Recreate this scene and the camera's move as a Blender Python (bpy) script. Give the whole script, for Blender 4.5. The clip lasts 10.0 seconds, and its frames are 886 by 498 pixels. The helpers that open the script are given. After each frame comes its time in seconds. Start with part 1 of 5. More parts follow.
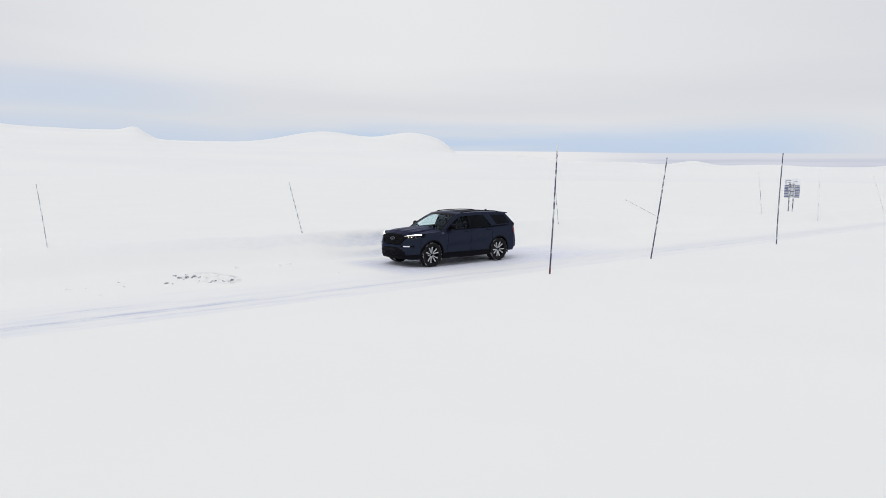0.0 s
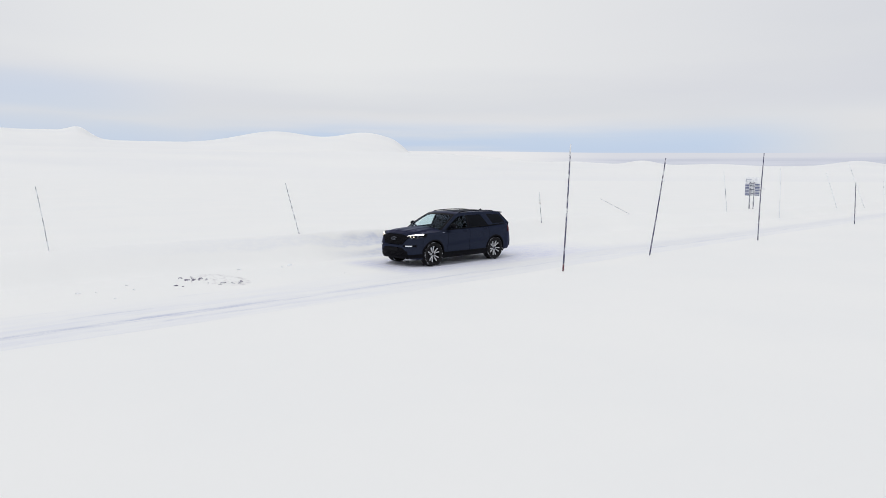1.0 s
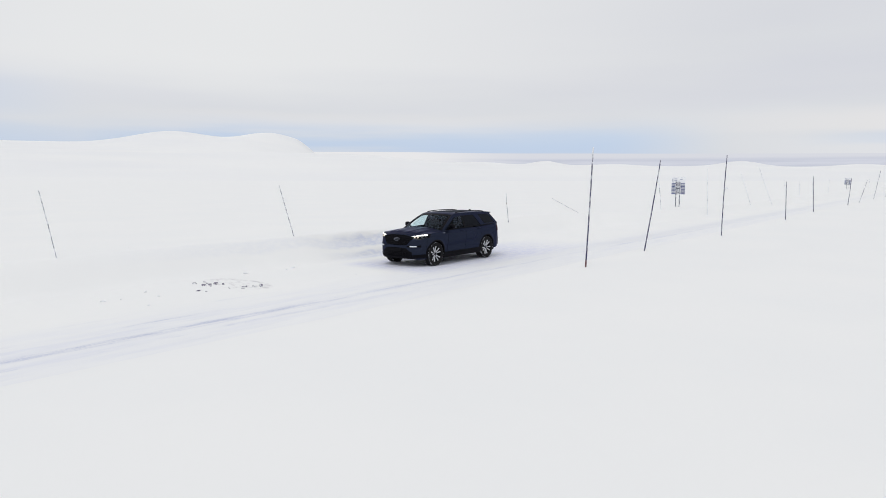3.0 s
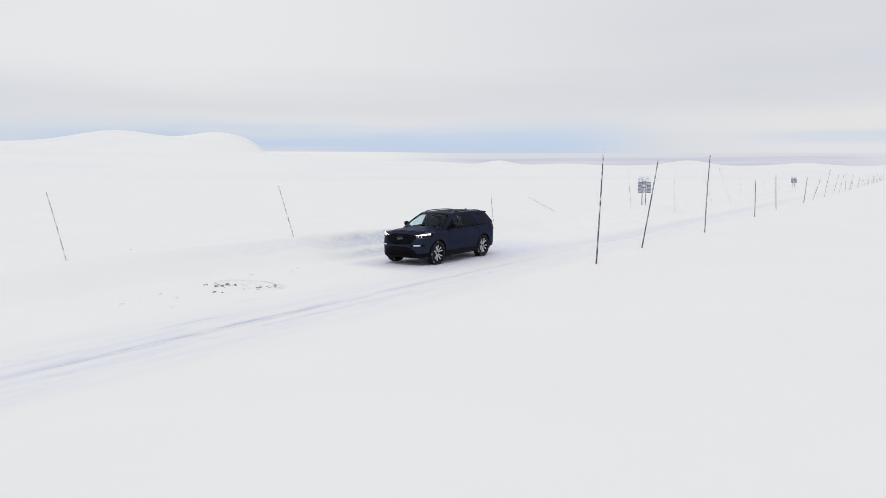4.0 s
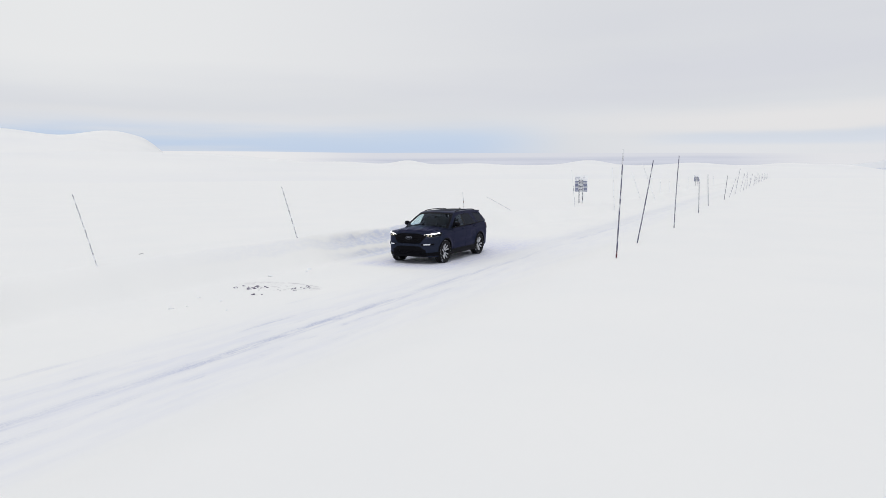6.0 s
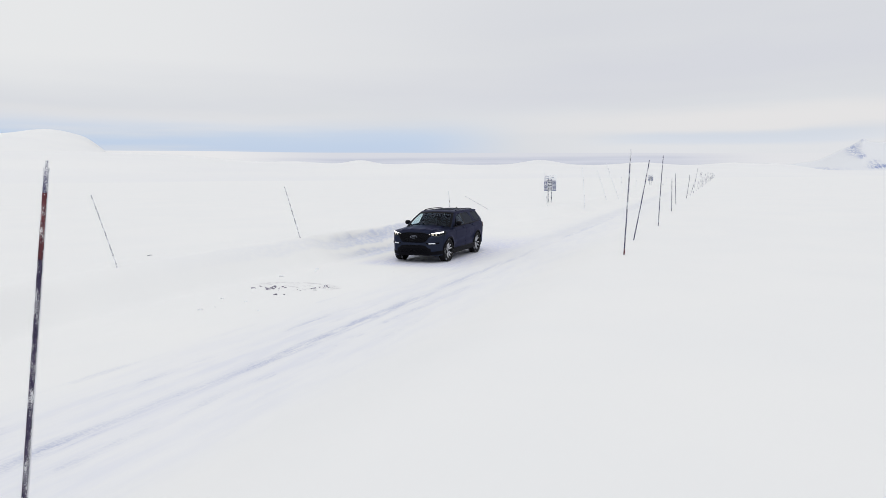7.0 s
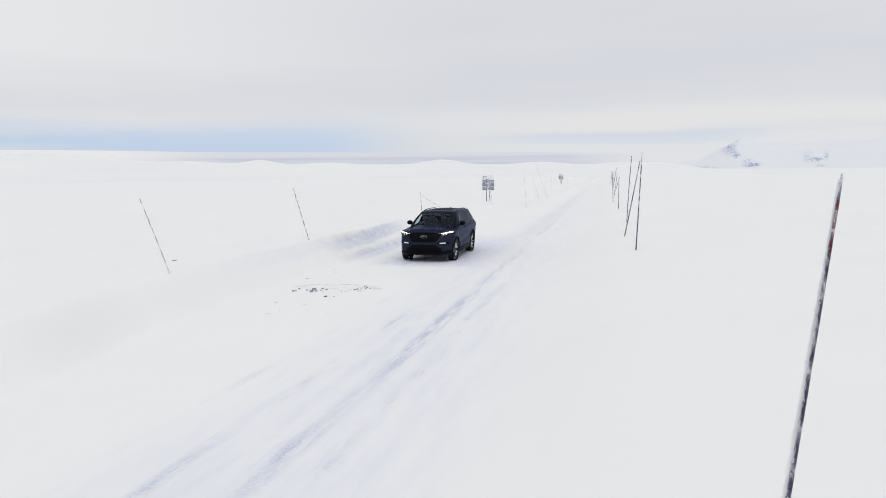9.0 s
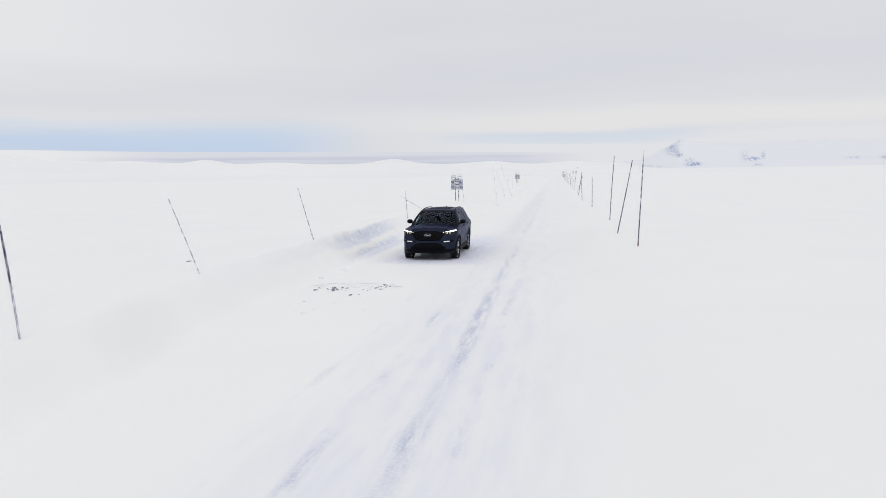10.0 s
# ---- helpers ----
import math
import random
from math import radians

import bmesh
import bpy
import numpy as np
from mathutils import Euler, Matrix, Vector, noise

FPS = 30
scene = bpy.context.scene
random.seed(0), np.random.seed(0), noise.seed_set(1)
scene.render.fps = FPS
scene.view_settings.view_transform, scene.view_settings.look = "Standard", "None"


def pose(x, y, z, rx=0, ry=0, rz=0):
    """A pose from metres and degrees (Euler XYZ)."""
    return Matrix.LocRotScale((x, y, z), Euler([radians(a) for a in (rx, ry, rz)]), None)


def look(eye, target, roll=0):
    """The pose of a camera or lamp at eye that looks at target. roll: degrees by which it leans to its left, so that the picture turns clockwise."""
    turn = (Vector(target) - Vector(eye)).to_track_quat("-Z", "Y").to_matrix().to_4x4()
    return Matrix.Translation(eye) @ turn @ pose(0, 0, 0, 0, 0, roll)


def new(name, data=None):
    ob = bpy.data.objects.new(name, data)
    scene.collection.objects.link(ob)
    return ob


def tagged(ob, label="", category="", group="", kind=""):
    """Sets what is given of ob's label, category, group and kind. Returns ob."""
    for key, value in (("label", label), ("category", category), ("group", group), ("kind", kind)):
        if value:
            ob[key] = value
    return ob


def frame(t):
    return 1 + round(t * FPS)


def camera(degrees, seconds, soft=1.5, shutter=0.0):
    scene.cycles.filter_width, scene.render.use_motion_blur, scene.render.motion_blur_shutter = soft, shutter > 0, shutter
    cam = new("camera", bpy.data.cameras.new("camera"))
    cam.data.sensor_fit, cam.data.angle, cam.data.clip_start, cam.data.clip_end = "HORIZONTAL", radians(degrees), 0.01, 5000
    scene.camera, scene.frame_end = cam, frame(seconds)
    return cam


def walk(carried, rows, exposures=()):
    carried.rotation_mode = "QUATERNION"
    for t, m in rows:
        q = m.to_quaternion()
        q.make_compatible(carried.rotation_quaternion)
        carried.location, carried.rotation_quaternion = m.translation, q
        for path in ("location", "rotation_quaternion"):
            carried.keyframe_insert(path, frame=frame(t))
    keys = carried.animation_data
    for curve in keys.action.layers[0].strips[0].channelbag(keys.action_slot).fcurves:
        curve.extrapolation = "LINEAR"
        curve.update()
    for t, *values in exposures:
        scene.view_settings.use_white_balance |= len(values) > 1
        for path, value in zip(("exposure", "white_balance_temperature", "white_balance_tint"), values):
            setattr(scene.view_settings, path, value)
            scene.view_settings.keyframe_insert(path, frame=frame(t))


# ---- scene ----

# ---------------------------------------------------------------- camera
cam = camera(66.0, 10.0, 0.5)
PATH = [
    (0, (17.724, -15.413, 2.963), (16.214, -14.121, 2.746), 0.6),
    (1.5, (16.523, -17.395, 2.963), (15.15, -15.957, 2.748), 0.3),
    (2.5, (15.538, -18.643, 2.978), (14.267, -17.114, 2.765), 0.2),
    (4, (13.867, -20.452, 2.991), (12.758, -18.801, 2.777), 0.0),
    (5.5, (11.898, -22.106, 3.006), (10.963, -20.351, 2.791), -0.2),
    (7, (9.683, -23.6, 3.01), (8.936, -21.757, 2.794), -0.3),
    (7.5, (8.881, -24.065, 3.018), (8.2, -22.197, 2.8), -0.4),
    (8.5, (7.173, -24.888, 3.081), (6.629, -22.976, 2.862), -0.5),
    (10, (4.511, -25.928, 3.09), (4.18, -23.968, 2.868), -0.7),
]
walk(cam, [(t, look(eye, target, roll)) for t, eye, target, roll in PATH])
scene.view_settings.exposure = 0.11

# ---------------------------------------------------------------- sky and sun
SUN_EL, SUN_AZ = 55.0, 165.0


def build_world():
    w = bpy.data.worlds.new("overcast_sky")
    scene.world = w
    w.use_nodes = True
    nt = w.node_tree
    nt.nodes.clear()
    N, Lk = nt.nodes.new, nt.links.new
    out, bg, tc = N("ShaderNodeOutputWorld"), N("ShaderNodeBackground"), N("ShaderNodeTexCoord")
    D = tc.outputs["Generated"]

    def math_(op, a, b):
        m = N("ShaderNodeMath")
        m.operation = op
        for i, v in enumerate((a, b)):
            if isinstance(v, (int, float)):
                m.inputs[i].default_value = v
            else:
                Lk(v, m.inputs[i])
        return m.outputs[0]

    def span(v, a, b, lo=0.0, hi=1.0):
        m = N("ShaderNodeMapRange")
        m.interpolation_type = "SMOOTHSTEP"
        for k, x in (("From Min", a), ("From Max", b), ("To Min", lo), ("To Max", hi)):
            m.inputs[k].default_value = x
        Lk(v, m.inputs[0])
        return m.outputs[0]

    def noise_(scale, stretch, detail=4.0, rough=0.5, shift=(0, 0, 0)):
        mp, n = N("ShaderNodeMapping"), N("ShaderNodeTexNoise")
        mp.inputs["Scale"].default_value, mp.inputs["Location"].default_value = stretch, shift
        n.inputs["Scale"].default_value, n.inputs["Detail"].default_value, n.inputs["Roughness"].default_value = scale, detail, rough
        Lk(D, mp.inputs[0]), Lk(mp.outputs[0], n.inputs["Vector"])
        return n.outputs[0]

    def towards(az, inner, outer):
        """1 where the sky lies within inner degrees of the bearing az, falling to 0 at outer."""
        v = N("ShaderNodeVectorMath")
        v.operation = "DOT_PRODUCT"
        v.inputs[1].default_value = (math.sin(radians(az)), math.cos(radians(az)), 0)
        Lk(D, v.inputs[0])
        return span(v.outputs["Value"], math.cos(radians(outer)), math.cos(radians(inner)))

    def mix(f, a, b):
        m = N("ShaderNodeMix")
        m.data_type = "RGBA"
        for i, v in ((0, f), (6, a), (7, b)):
            if isinstance(v, tuple):
                m.inputs[i].default_value = (*v, 1)
            elif isinstance(v, (int, float)):
                m.inputs[i].default_value = v
            else:
                Lk(v, m.inputs[i])
        return m.outputs[2]

    sky = N("ShaderNodeTexSky")
    sky.sky_type = "NISHITA"
    sky.sun_disc = False
    sky.sun_elevation, sky.sun_rotation = radians(SUN_EL), radians(SUN_AZ)
    dim = N("ShaderNodeVectorMath")
    dim.operation = "SCALE"
    dim.inputs["Scale"].default_value = 0.10
    Lk(sky.outputs[0], dim.inputs[0])
    clear = mix(0.2, (0.48, 0.59, 0.80), dim.outputs[0])
    sep = N("ShaderNodeSeparateXYZ")
    Lk(D, sep.inputs[0])
    # height over the horizon, ruffled by the cloud's uneven underside
    z = math_("ADD", sep.outputs["Z"], math_("MULTIPLY", math_("SUBTRACT", noise_(3.0, (1, 1, 9), 4.0), 0.5), 0.030))
    # the cloud deck
    deck = mix(noise_(2.2, (1, 1, 5), 3.0, 0.5), (0.615, 0.632, 0.665), (0.685, 0.70, 0.725))
    core = math_("MULTIPLY", towards(-50, 8, 42), span(z, 0.08, 0.16))
    deck = mix(math_("MULTIPLY", core, 0.7), deck, (0.775, 0.780, 0.780))
    shade = math_("MULTIPLY", math_("MULTIPLY", span(z, 0.07, 0.12), span(z, 0.26, 0.15)), span(noise_(1.7, (1, 1, 9), 3.0, 0.5, (0.7, 0.2, 0.3)), 0.38, 0.62))
    shade = math_("MULTIPLY", shade, math_("SUBTRACT", 1.0, core))
    deck = mix(math_("MULTIPLY", shade, 0.5), deck, (0.60, 0.615, 0.68))
    lilac = math_("MULTIPLY", math_("MULTIPLY", towards(4, 26, 60), span(z, 0.085, 0.12)), 0.30)
    deck = mix(lilac, deck, (0.605, 0.615, 0.66))
    # bright gap low down
    glow = math_("MULTIPLY", math_("MULTIPLY", span(z, 0.050, 0.066), span(z, 0.096, 0.074)), math_("ADD", math_("MULTIPLY", towards(12, 8, 34), 0.75), math_("MULTIPLY", towards(-45, 5, 22), 0.5)))
    deck = mix(math_("MULTIPLY", glow, 0.70), deck, (0.78, 0.755, 0.74))
    # clear sky seen under the deck
    gap = math_("MULTIPLY", span(z, 0.088, 0.040), math_("MAXIMUM", towards(-43, 17, 29), math_("MULTIPLY", towards(-92, 20, 40), 0.75)))
    gap = math_("MULTIPLY", gap, span(noise_(2.4, (1, 1, 20), 4.0, 0.5, (0.1, 0.5, 0.0)), 0.30, 0.55, 0.45, 1.0))
    far_left = math_("MULTIPLY", math_("MULTIPLY", span(z, 0.062, 0.085), span(z, 0.145, 0.10)), towards(-95, 18, 32))
    # a paler slot over the road's end, and thin bright cloud below and beside it
    low = math_("MULTIPLY", span(z, 0.060, 0.044), towards(16, 18, 34))
    deck = mix(math_("MULTIPLY", low, 0.8), deck, (0.70, 0.71, 0.735))
    pale = math_("MULTIPLY", math_("MULTIPLY", span(z, 0.064, 0.054), span(z, 0.036, 0.046)), math_("MULTIPLY", towards(1, 4, 13), 0.34))
    cover = math_("MAXIMUM", math_("MAXIMUM", gap, math_("MULTIPLY", far_left, 0.45)), pale)
    c = mix(math_("MULTIPLY", cover, 0.96), deck, clear)
    Lk(c, bg.inputs[0])
    bg.inputs[1].default_value = 1.0
    Lk(bg.outputs[0], out.inputs[0])


build_world()
sun = new("sun", bpy.data.lights.new("sun", "SUN"))
sun.data.energy, sun.data.angle, sun.data.color = 0.68, radians(40), (1.0, 0.97, 0.93)
_d = Vector((math.sin(radians(SUN_AZ)) * math.cos(radians(SUN_EL)), math.cos(radians(SUN_AZ)) * math.cos(radians(SUN_EL)), math.sin(radians(SUN_EL))))
sun.matrix_world = look(_d * 200, (0, 0, 0))

# ---------------------------------------------------------------- materials


class Nodes:
    """A small helper round one material's node tree."""

    def __init__(self, name, rough=0.5, metal=0.0, color=(0.5, 0.5, 0.5), spec=0.5):
        self.mat = bpy.data.materials.new(name)
        self.mat.use_nodes = True
        self.nt = self.mat.node_tree
        self.bsdf = self.nt.nodes["Principled BSDF"]
        self.out = self.nt.nodes["Material Output"]
        self.set(self.bsdf, {"Roughness": rough, "Metallic": metal, "Base Color": (*color, 1), "Specular IOR Level": spec})

    def set(self, node, values):
        for k, v in values.items():
            node.inputs[k].default_value = v
        return node

    def add(self, kind):
        return self.nt.nodes.new(kind)

    def link(self, a, b):
        self.nt.links.new(a, b)

    def coords(self, scale=(1, 1, 1), which="Object"):
        tc, mp = self.add("ShaderNodeTexCoord"), self.add("ShaderNodeMapping")
        mp.inputs["Scale"].default_value = scale
        self.link(tc.outputs[which], mp.inputs[0])
        return mp.outputs[0]

    def noise(self, scale, detail=4.0, rough=0.55, vec=None, stretch=(1, 1, 1)):
        n = self.set(self.add("ShaderNodeTexNoise"), {"Scale": scale, "Detail": detail, "Roughness": rough})
        self.link(vec if vec is not None else self.coords(stretch), n.inputs["Vector"])
        return n.outputs[0]

    def span(self, value, a, b, lo=0.0, hi=1.0, smooth=True):
        m = self.add("ShaderNodeMapRange")
        if smooth:
            m.interpolation_type = "SMOOTHSTEP"
        self.set(m, {"From Min": a, "From Max": b, "To Min": lo, "To Max": hi})
        self.link(value, m.inputs[0])
        return m.outputs[0]

    def math(self, op, a, b=None):
        m = self.add("ShaderNodeMath")
        m.operation = op
        for i, v in enumerate((a, b)):
            if v is None:
                continue
            if isinstance(v, (int, float)):
                m.inputs[i].default_value = v
            else:
                self.link(v, m.inputs[i])
        return m.outputs[0]

    def mix(self, fac, a, b):
        m = self.add("ShaderNodeMix")
        m.data_type = "RGBA"
        for i, v in ((0, fac), (6, a), (7, b)):
            if isinstance(v, (int, float)):
                m.inputs[i].default_value = v
            elif isinstance(v, tuple):
                m.inputs[i].default_value = (*v, 1)
            else:
                self.link(v, m.inputs[i])
        return m.outputs[2]

    def bump(self, height, strength=0.3, dist=0.02, under=None):
        b = self.set(self.add("ShaderNodeBump"), {"Strength": strength, "Distance": dist})
        self.link(height, b.inputs["Height"])
        if under is not None:
            self.link(under, b.inputs["Normal"])
        return b.outputs[0]

    def finish(self, color=None, normal=None, rough=None):
        for v, k in ((color, "Base Color"), (normal, "Normal"), (rough, "Roughness")):
            if v is not None:
                self.link(v, self.bsdf.inputs[k])
        return self.mat


def snow_ground_material():
    """Wind-packed snow, with icy wheel tracks worn along the road and a scraped dirty spot."""
    n = Nodes("packed_snow", 0.62, spec=0.25)
    xyz = n.add("ShaderNodeSeparateXYZ")
    n.link(n.coords(), xyz.inputs[0])
    X, Y = xyz.outputs[0], xyz.outputs[1]
    wob = n.math("MULTIPLY", n.math("SUBTRACT", n.noise(0.11, 2.0), 0.5), 0.35)
    xs = n.math("ADD", X, wob)
    streak = n.noise(1.0, 6.0, 0.62, stretch=(7.0, 0.8, 1.0))
    fine = n.noise(1.0, 5.0, 0.65, stretch=(26.0, 5.0, 1.0))
    patchy = n.noise(0.45, 3.0, 0.6, stretch=(1.0, 0.5, 1.0))
    dashes = n.noise(1.0, 4.0, 0.6, stretch=(1.6, 0.55, 1.0))
    ice = None
    for x0, w, power in ((2.86, 0.27, 1.35), (3.42, 0.2, 0.62), (1.88, 0.18, 0.52), (2.35, 0.12, 0.22), (3.95, 0.2, 0.15), (0.95, 0.16, 0.18)):
        near = n.span(n.math("ABSOLUTE", n.math("SUBTRACT", xs, x0)), w, 0.0)
        m = n.math("MULTIPLY", near, power)
        if power < 1:
            m = n.math("MULTIPLY", m, n.math("MULTIPLY", n.span(Y, 2.0, -12.0, 0.15, 1.0), n.span(dashes, 0.46, 0.62, 0.12, 1.7)))
        ice = m if ice is None else n.math("MAXIMUM", ice, m)
    gaps = n.span(patchy, 0.38, 0.64, 0.25, 1.0)
    worn = n.math("MULTIPLY", n.math("MULTIPLY", ice, n.span(streak, 0.34, 0.62)), gaps)
    worn = n.math("MULTIPLY", n.math("MULTIPLY", worn, n.span(fine, 0.3, 0.6, 0.45, 1.0)), n.math("MULTIPLY", n.span(Y, 90.0, -5.0, 0.12, 1.0), n.span(Y, -1.0, -14.0, 0.40, 1.0)))
    broad = n.noise(1.0, 4.0, 0.6, stretch=(2.6, 0.45, 1.0))
    road = n.math("MULTIPLY", n.span(n.math("ABSOLUTE", n.math("SUBTRACT", X, 2.9)), 2.6, 0.5), n.math("MULTIPLY", n.math("MULTIPLY", n.span(broad, 0.36, 0.72, 0.14, 0.36), n.span(Y, -5.0, -16.0, 1.0, 1.65)), n.span(Y, 110.0, -5.0, 0.35, 1.0)))
    base = n.mix(n.span(n.noise(0.25, 4.0), 0.3, 0.7), (0.876, 0.878, 0.873), (0.894, 0.892, 0.881))
    base = n.mix(road, base, (0.715, 0.735, 0.835))
    # further on the worn lane is one soft band
    band = n.math("MULTIPLY", n.span(n.math("ABSOLUTE", n.math("SUBTRACT", xs, 2.2)), 0.8, 0.15), n.math("MULTIPLY", n.span(Y, -8.0, 8.0, 0.0, 0.34), n.span(Y, 140.0, 30.0)))
    base = n.mix(n.math("MULTIPLY", band, n.span(patchy, 0.3, 0.65, 0.55, 1.0)), base, (0.69, 0.705, 0.76))
    prints = n.noise(1.0, 3.0, 0.6, stretch=(14.0, 30.0, 1.0))
    base = n.mix(n.math("MULTIPLY", worn, n.span(prints, 0.35, 0.6, 0.45, 1.0)), base, (0.45, 0.49, 0.655))
    # scraped spot with grit frozen into it
    ex = n.math("DIVIDE", n.math("SUBTRACT", X, -0.95), 1.15)
    ey = n.math("DIVIDE", n.math("SUBTRACT", Y, -8.05), 0.62)
    r2 = n.math("ADD", n.math("MULTIPLY", ex, ex), n.math("MULTIPLY", ey, ey))
    spot = n.math("MULTIPLY", n.span(r2, 1.3, 0.2), n.span(n.noise(5.0, 6.0, 0.7, stretch=(0.7, 1.6, 1)), 0.52, 0.66))
    rim = n.math("MULTIPLY", n.math("MULTIPLY", n.span(r2, 1.5, 1.1), n.span(r2, 0.65, 1.0)), n.span(Y, -8.35, -7.85))
    rim = n.math("MULTIPLY", rim, n.span(n.noise(6.0, 5.0, 0.7), 0.42, 0.6))
    base = n.mix(n.math("MULTIPLY", n.math("MAXIMUM", spot, n.math("MULTIPLY", rim, 0.7)), 0.62), base, (0.36, 0.33, 0.37))
    # the cut face of the bank beside the lay-by: its bluish shade painted in, in long broken bands
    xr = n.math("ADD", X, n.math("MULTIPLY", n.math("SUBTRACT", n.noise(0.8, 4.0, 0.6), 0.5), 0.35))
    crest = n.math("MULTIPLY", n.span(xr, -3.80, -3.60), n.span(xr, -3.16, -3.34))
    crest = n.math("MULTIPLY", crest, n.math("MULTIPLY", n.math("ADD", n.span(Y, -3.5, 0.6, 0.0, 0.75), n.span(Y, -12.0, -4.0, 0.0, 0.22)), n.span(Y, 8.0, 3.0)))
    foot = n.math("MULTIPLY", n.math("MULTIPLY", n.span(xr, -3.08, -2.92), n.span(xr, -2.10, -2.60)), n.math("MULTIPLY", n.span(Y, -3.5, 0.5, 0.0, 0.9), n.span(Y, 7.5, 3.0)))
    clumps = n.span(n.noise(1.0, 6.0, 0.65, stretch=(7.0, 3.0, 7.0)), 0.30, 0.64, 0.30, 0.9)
    bank_shade = n.math("MULTIPLY", n.math("MAXIMUM", crest, foot), clumps)
    base = n.mix(bank_shade, base, (0.615, 0.655, 0.79))
    # churned snow where the car drove in, its lilac also painting the car's shade
    churn_and_shade = n.math("MULTIPLY", n.span(n.math("ABSOLUTE", n.math("SUBTRACT", X, 0.1)), 2.3, 1.1), n.math("MULTIPLY", n.span(Y, -3.7, -2.6), n.span(Y, 10.0, 2.6)))
    base = n.mix(n.math("MULTIPLY", churn_and_shade, n.span(n.noise(1.0, 5.0, 0.7, stretch=(20.0, 0.9, 1.0)), 0.36, 0.66, 0.25, 0.9)), base, (0.600, 0.625, 0.815))
    # the open snow is smoother than the driven and ploughed strip
    strip = n.span(n.math("ABSOLUTE", n.math("SUBTRACT", X, 0.3)), 7.0, 3.5, 0.08, 1.0)
    b1 = n.bump(n.math("MULTIPLY", n.noise(1.3, 6.0, 0.6, stretch=(1.4, 0.8, 1)), strip), 0.16, 0.05)
    b2 = n.bump(n.math("MULTIPLY", n.noise(22.0, 4.0, 0.6), strip), 0.25, 0.006, b1)
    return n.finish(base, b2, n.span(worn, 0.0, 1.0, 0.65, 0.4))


def far_snow_material(name="far_snow"):
    n = Nodes(name, 0.7, spec=0.2)
    c = n.mix(n.span(n.noise(0.006, 5.0), 0.3, 0.7), (0.855, 0.858, 0.866), (0.892, 0.891, 0.884))
    return n.finish(c, n.bump(n.noise(0.03, 5.0), 0.3, 3.0))


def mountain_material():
    n = Nodes("hazed_snowy_rock", 0.75, spec=0.2)
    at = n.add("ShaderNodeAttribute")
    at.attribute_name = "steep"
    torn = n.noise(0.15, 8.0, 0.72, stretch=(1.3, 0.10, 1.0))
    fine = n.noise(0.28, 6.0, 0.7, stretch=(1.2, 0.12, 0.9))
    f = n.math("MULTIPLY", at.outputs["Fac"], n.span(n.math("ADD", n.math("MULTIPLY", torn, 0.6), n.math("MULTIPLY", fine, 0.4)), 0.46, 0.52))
    # the rock's pale blue carries the haze of the distance
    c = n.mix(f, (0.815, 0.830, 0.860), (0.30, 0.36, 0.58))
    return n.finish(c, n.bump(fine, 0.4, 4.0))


def crust_material(name, base, dark, scale=60.0, cover=0.5, rough=0.8, tall=0.5):
    """A surface of one colour under a broken crust of rime."""
    n = Nodes(name, rough, spec=0.3)
    grain = n.mix(n.span(n.noise(scale * 0.6, 5.0, 0.65, stretch=(1, 1, 0.18)), 0.35, 0.65), base, dark)
    rime = n.span(n.math("ADD", n.math("MULTIPLY", n.noise(scale, 5.0, 0.7, stretch=(1, 1, tall)), 0.6), n.math("MULTIPLY", n.noise(scale * 0.12, 3.0, stretch=(1, 1, 0.35)), 0.4)),
                  0.66 - cover * 0.3, 0.72 - cover * 0.3)
    return n.finish(n.mix(rime, grain, (0.85, 0.86, 0.89)), n.bump(n.noise(scale * 1.2, 4.0), 0.5, 0.004))


def plain(name, color, rough=0.5, metal=0.0, spec=0.5, coat=0.0, grain=0.12, scale=30.0):
    n = Nodes(name, rough, metal, color, spec)
    n.bsdf.inputs["Coat Weight"].default_value = coat
    n.bsdf.inputs["Coat Roughness"].default_value = 0.06
    a = tuple(c * (1 - grain) for c in color)
    b = tuple(min(1.0, c * (1 + grain)) for c in color)
    f = n.span(n.noise(scale, 5.0, 0.6), 0.3, 0.7)
    return n.finish(n.mix(f, a, b), None, n.span(n.noise(scale * 0.4, 3.0), 0.2, 0.8, rough * 0.85, min(1.0, rough * 1.15)))


def paint_material():
    """Dark blue-grey metallic car paint with a film of road dust and frost low down."""
    n = Nodes("blue_metallic_paint", 0.30, 0.72, spec=0.06)
    n.set(n.bsdf, {"Coat Weight": 0.10, "Coat Roughness": 0.05, "Specular Tint": (0.22, 0.27, 0.46, 1)})
    flake = n.span(n.noise(900.0, 2.0), 0.35, 0.65)
    c = n.mix(flake, (0.0150, 0.0192, 0.0345), (0.0220, 0.0275, 0.0480))
    film = n.span(n.noise(3.5, 5.0, 0.65), 0.35, 0.75, 0.0, 0.005)
    return n.finish(n.mix(film, c, (0.30, 0.33, 0.40)), None, n.span(n.noise(2.0, 3.0), 0.3, 0.7, 0.27, 0.33))


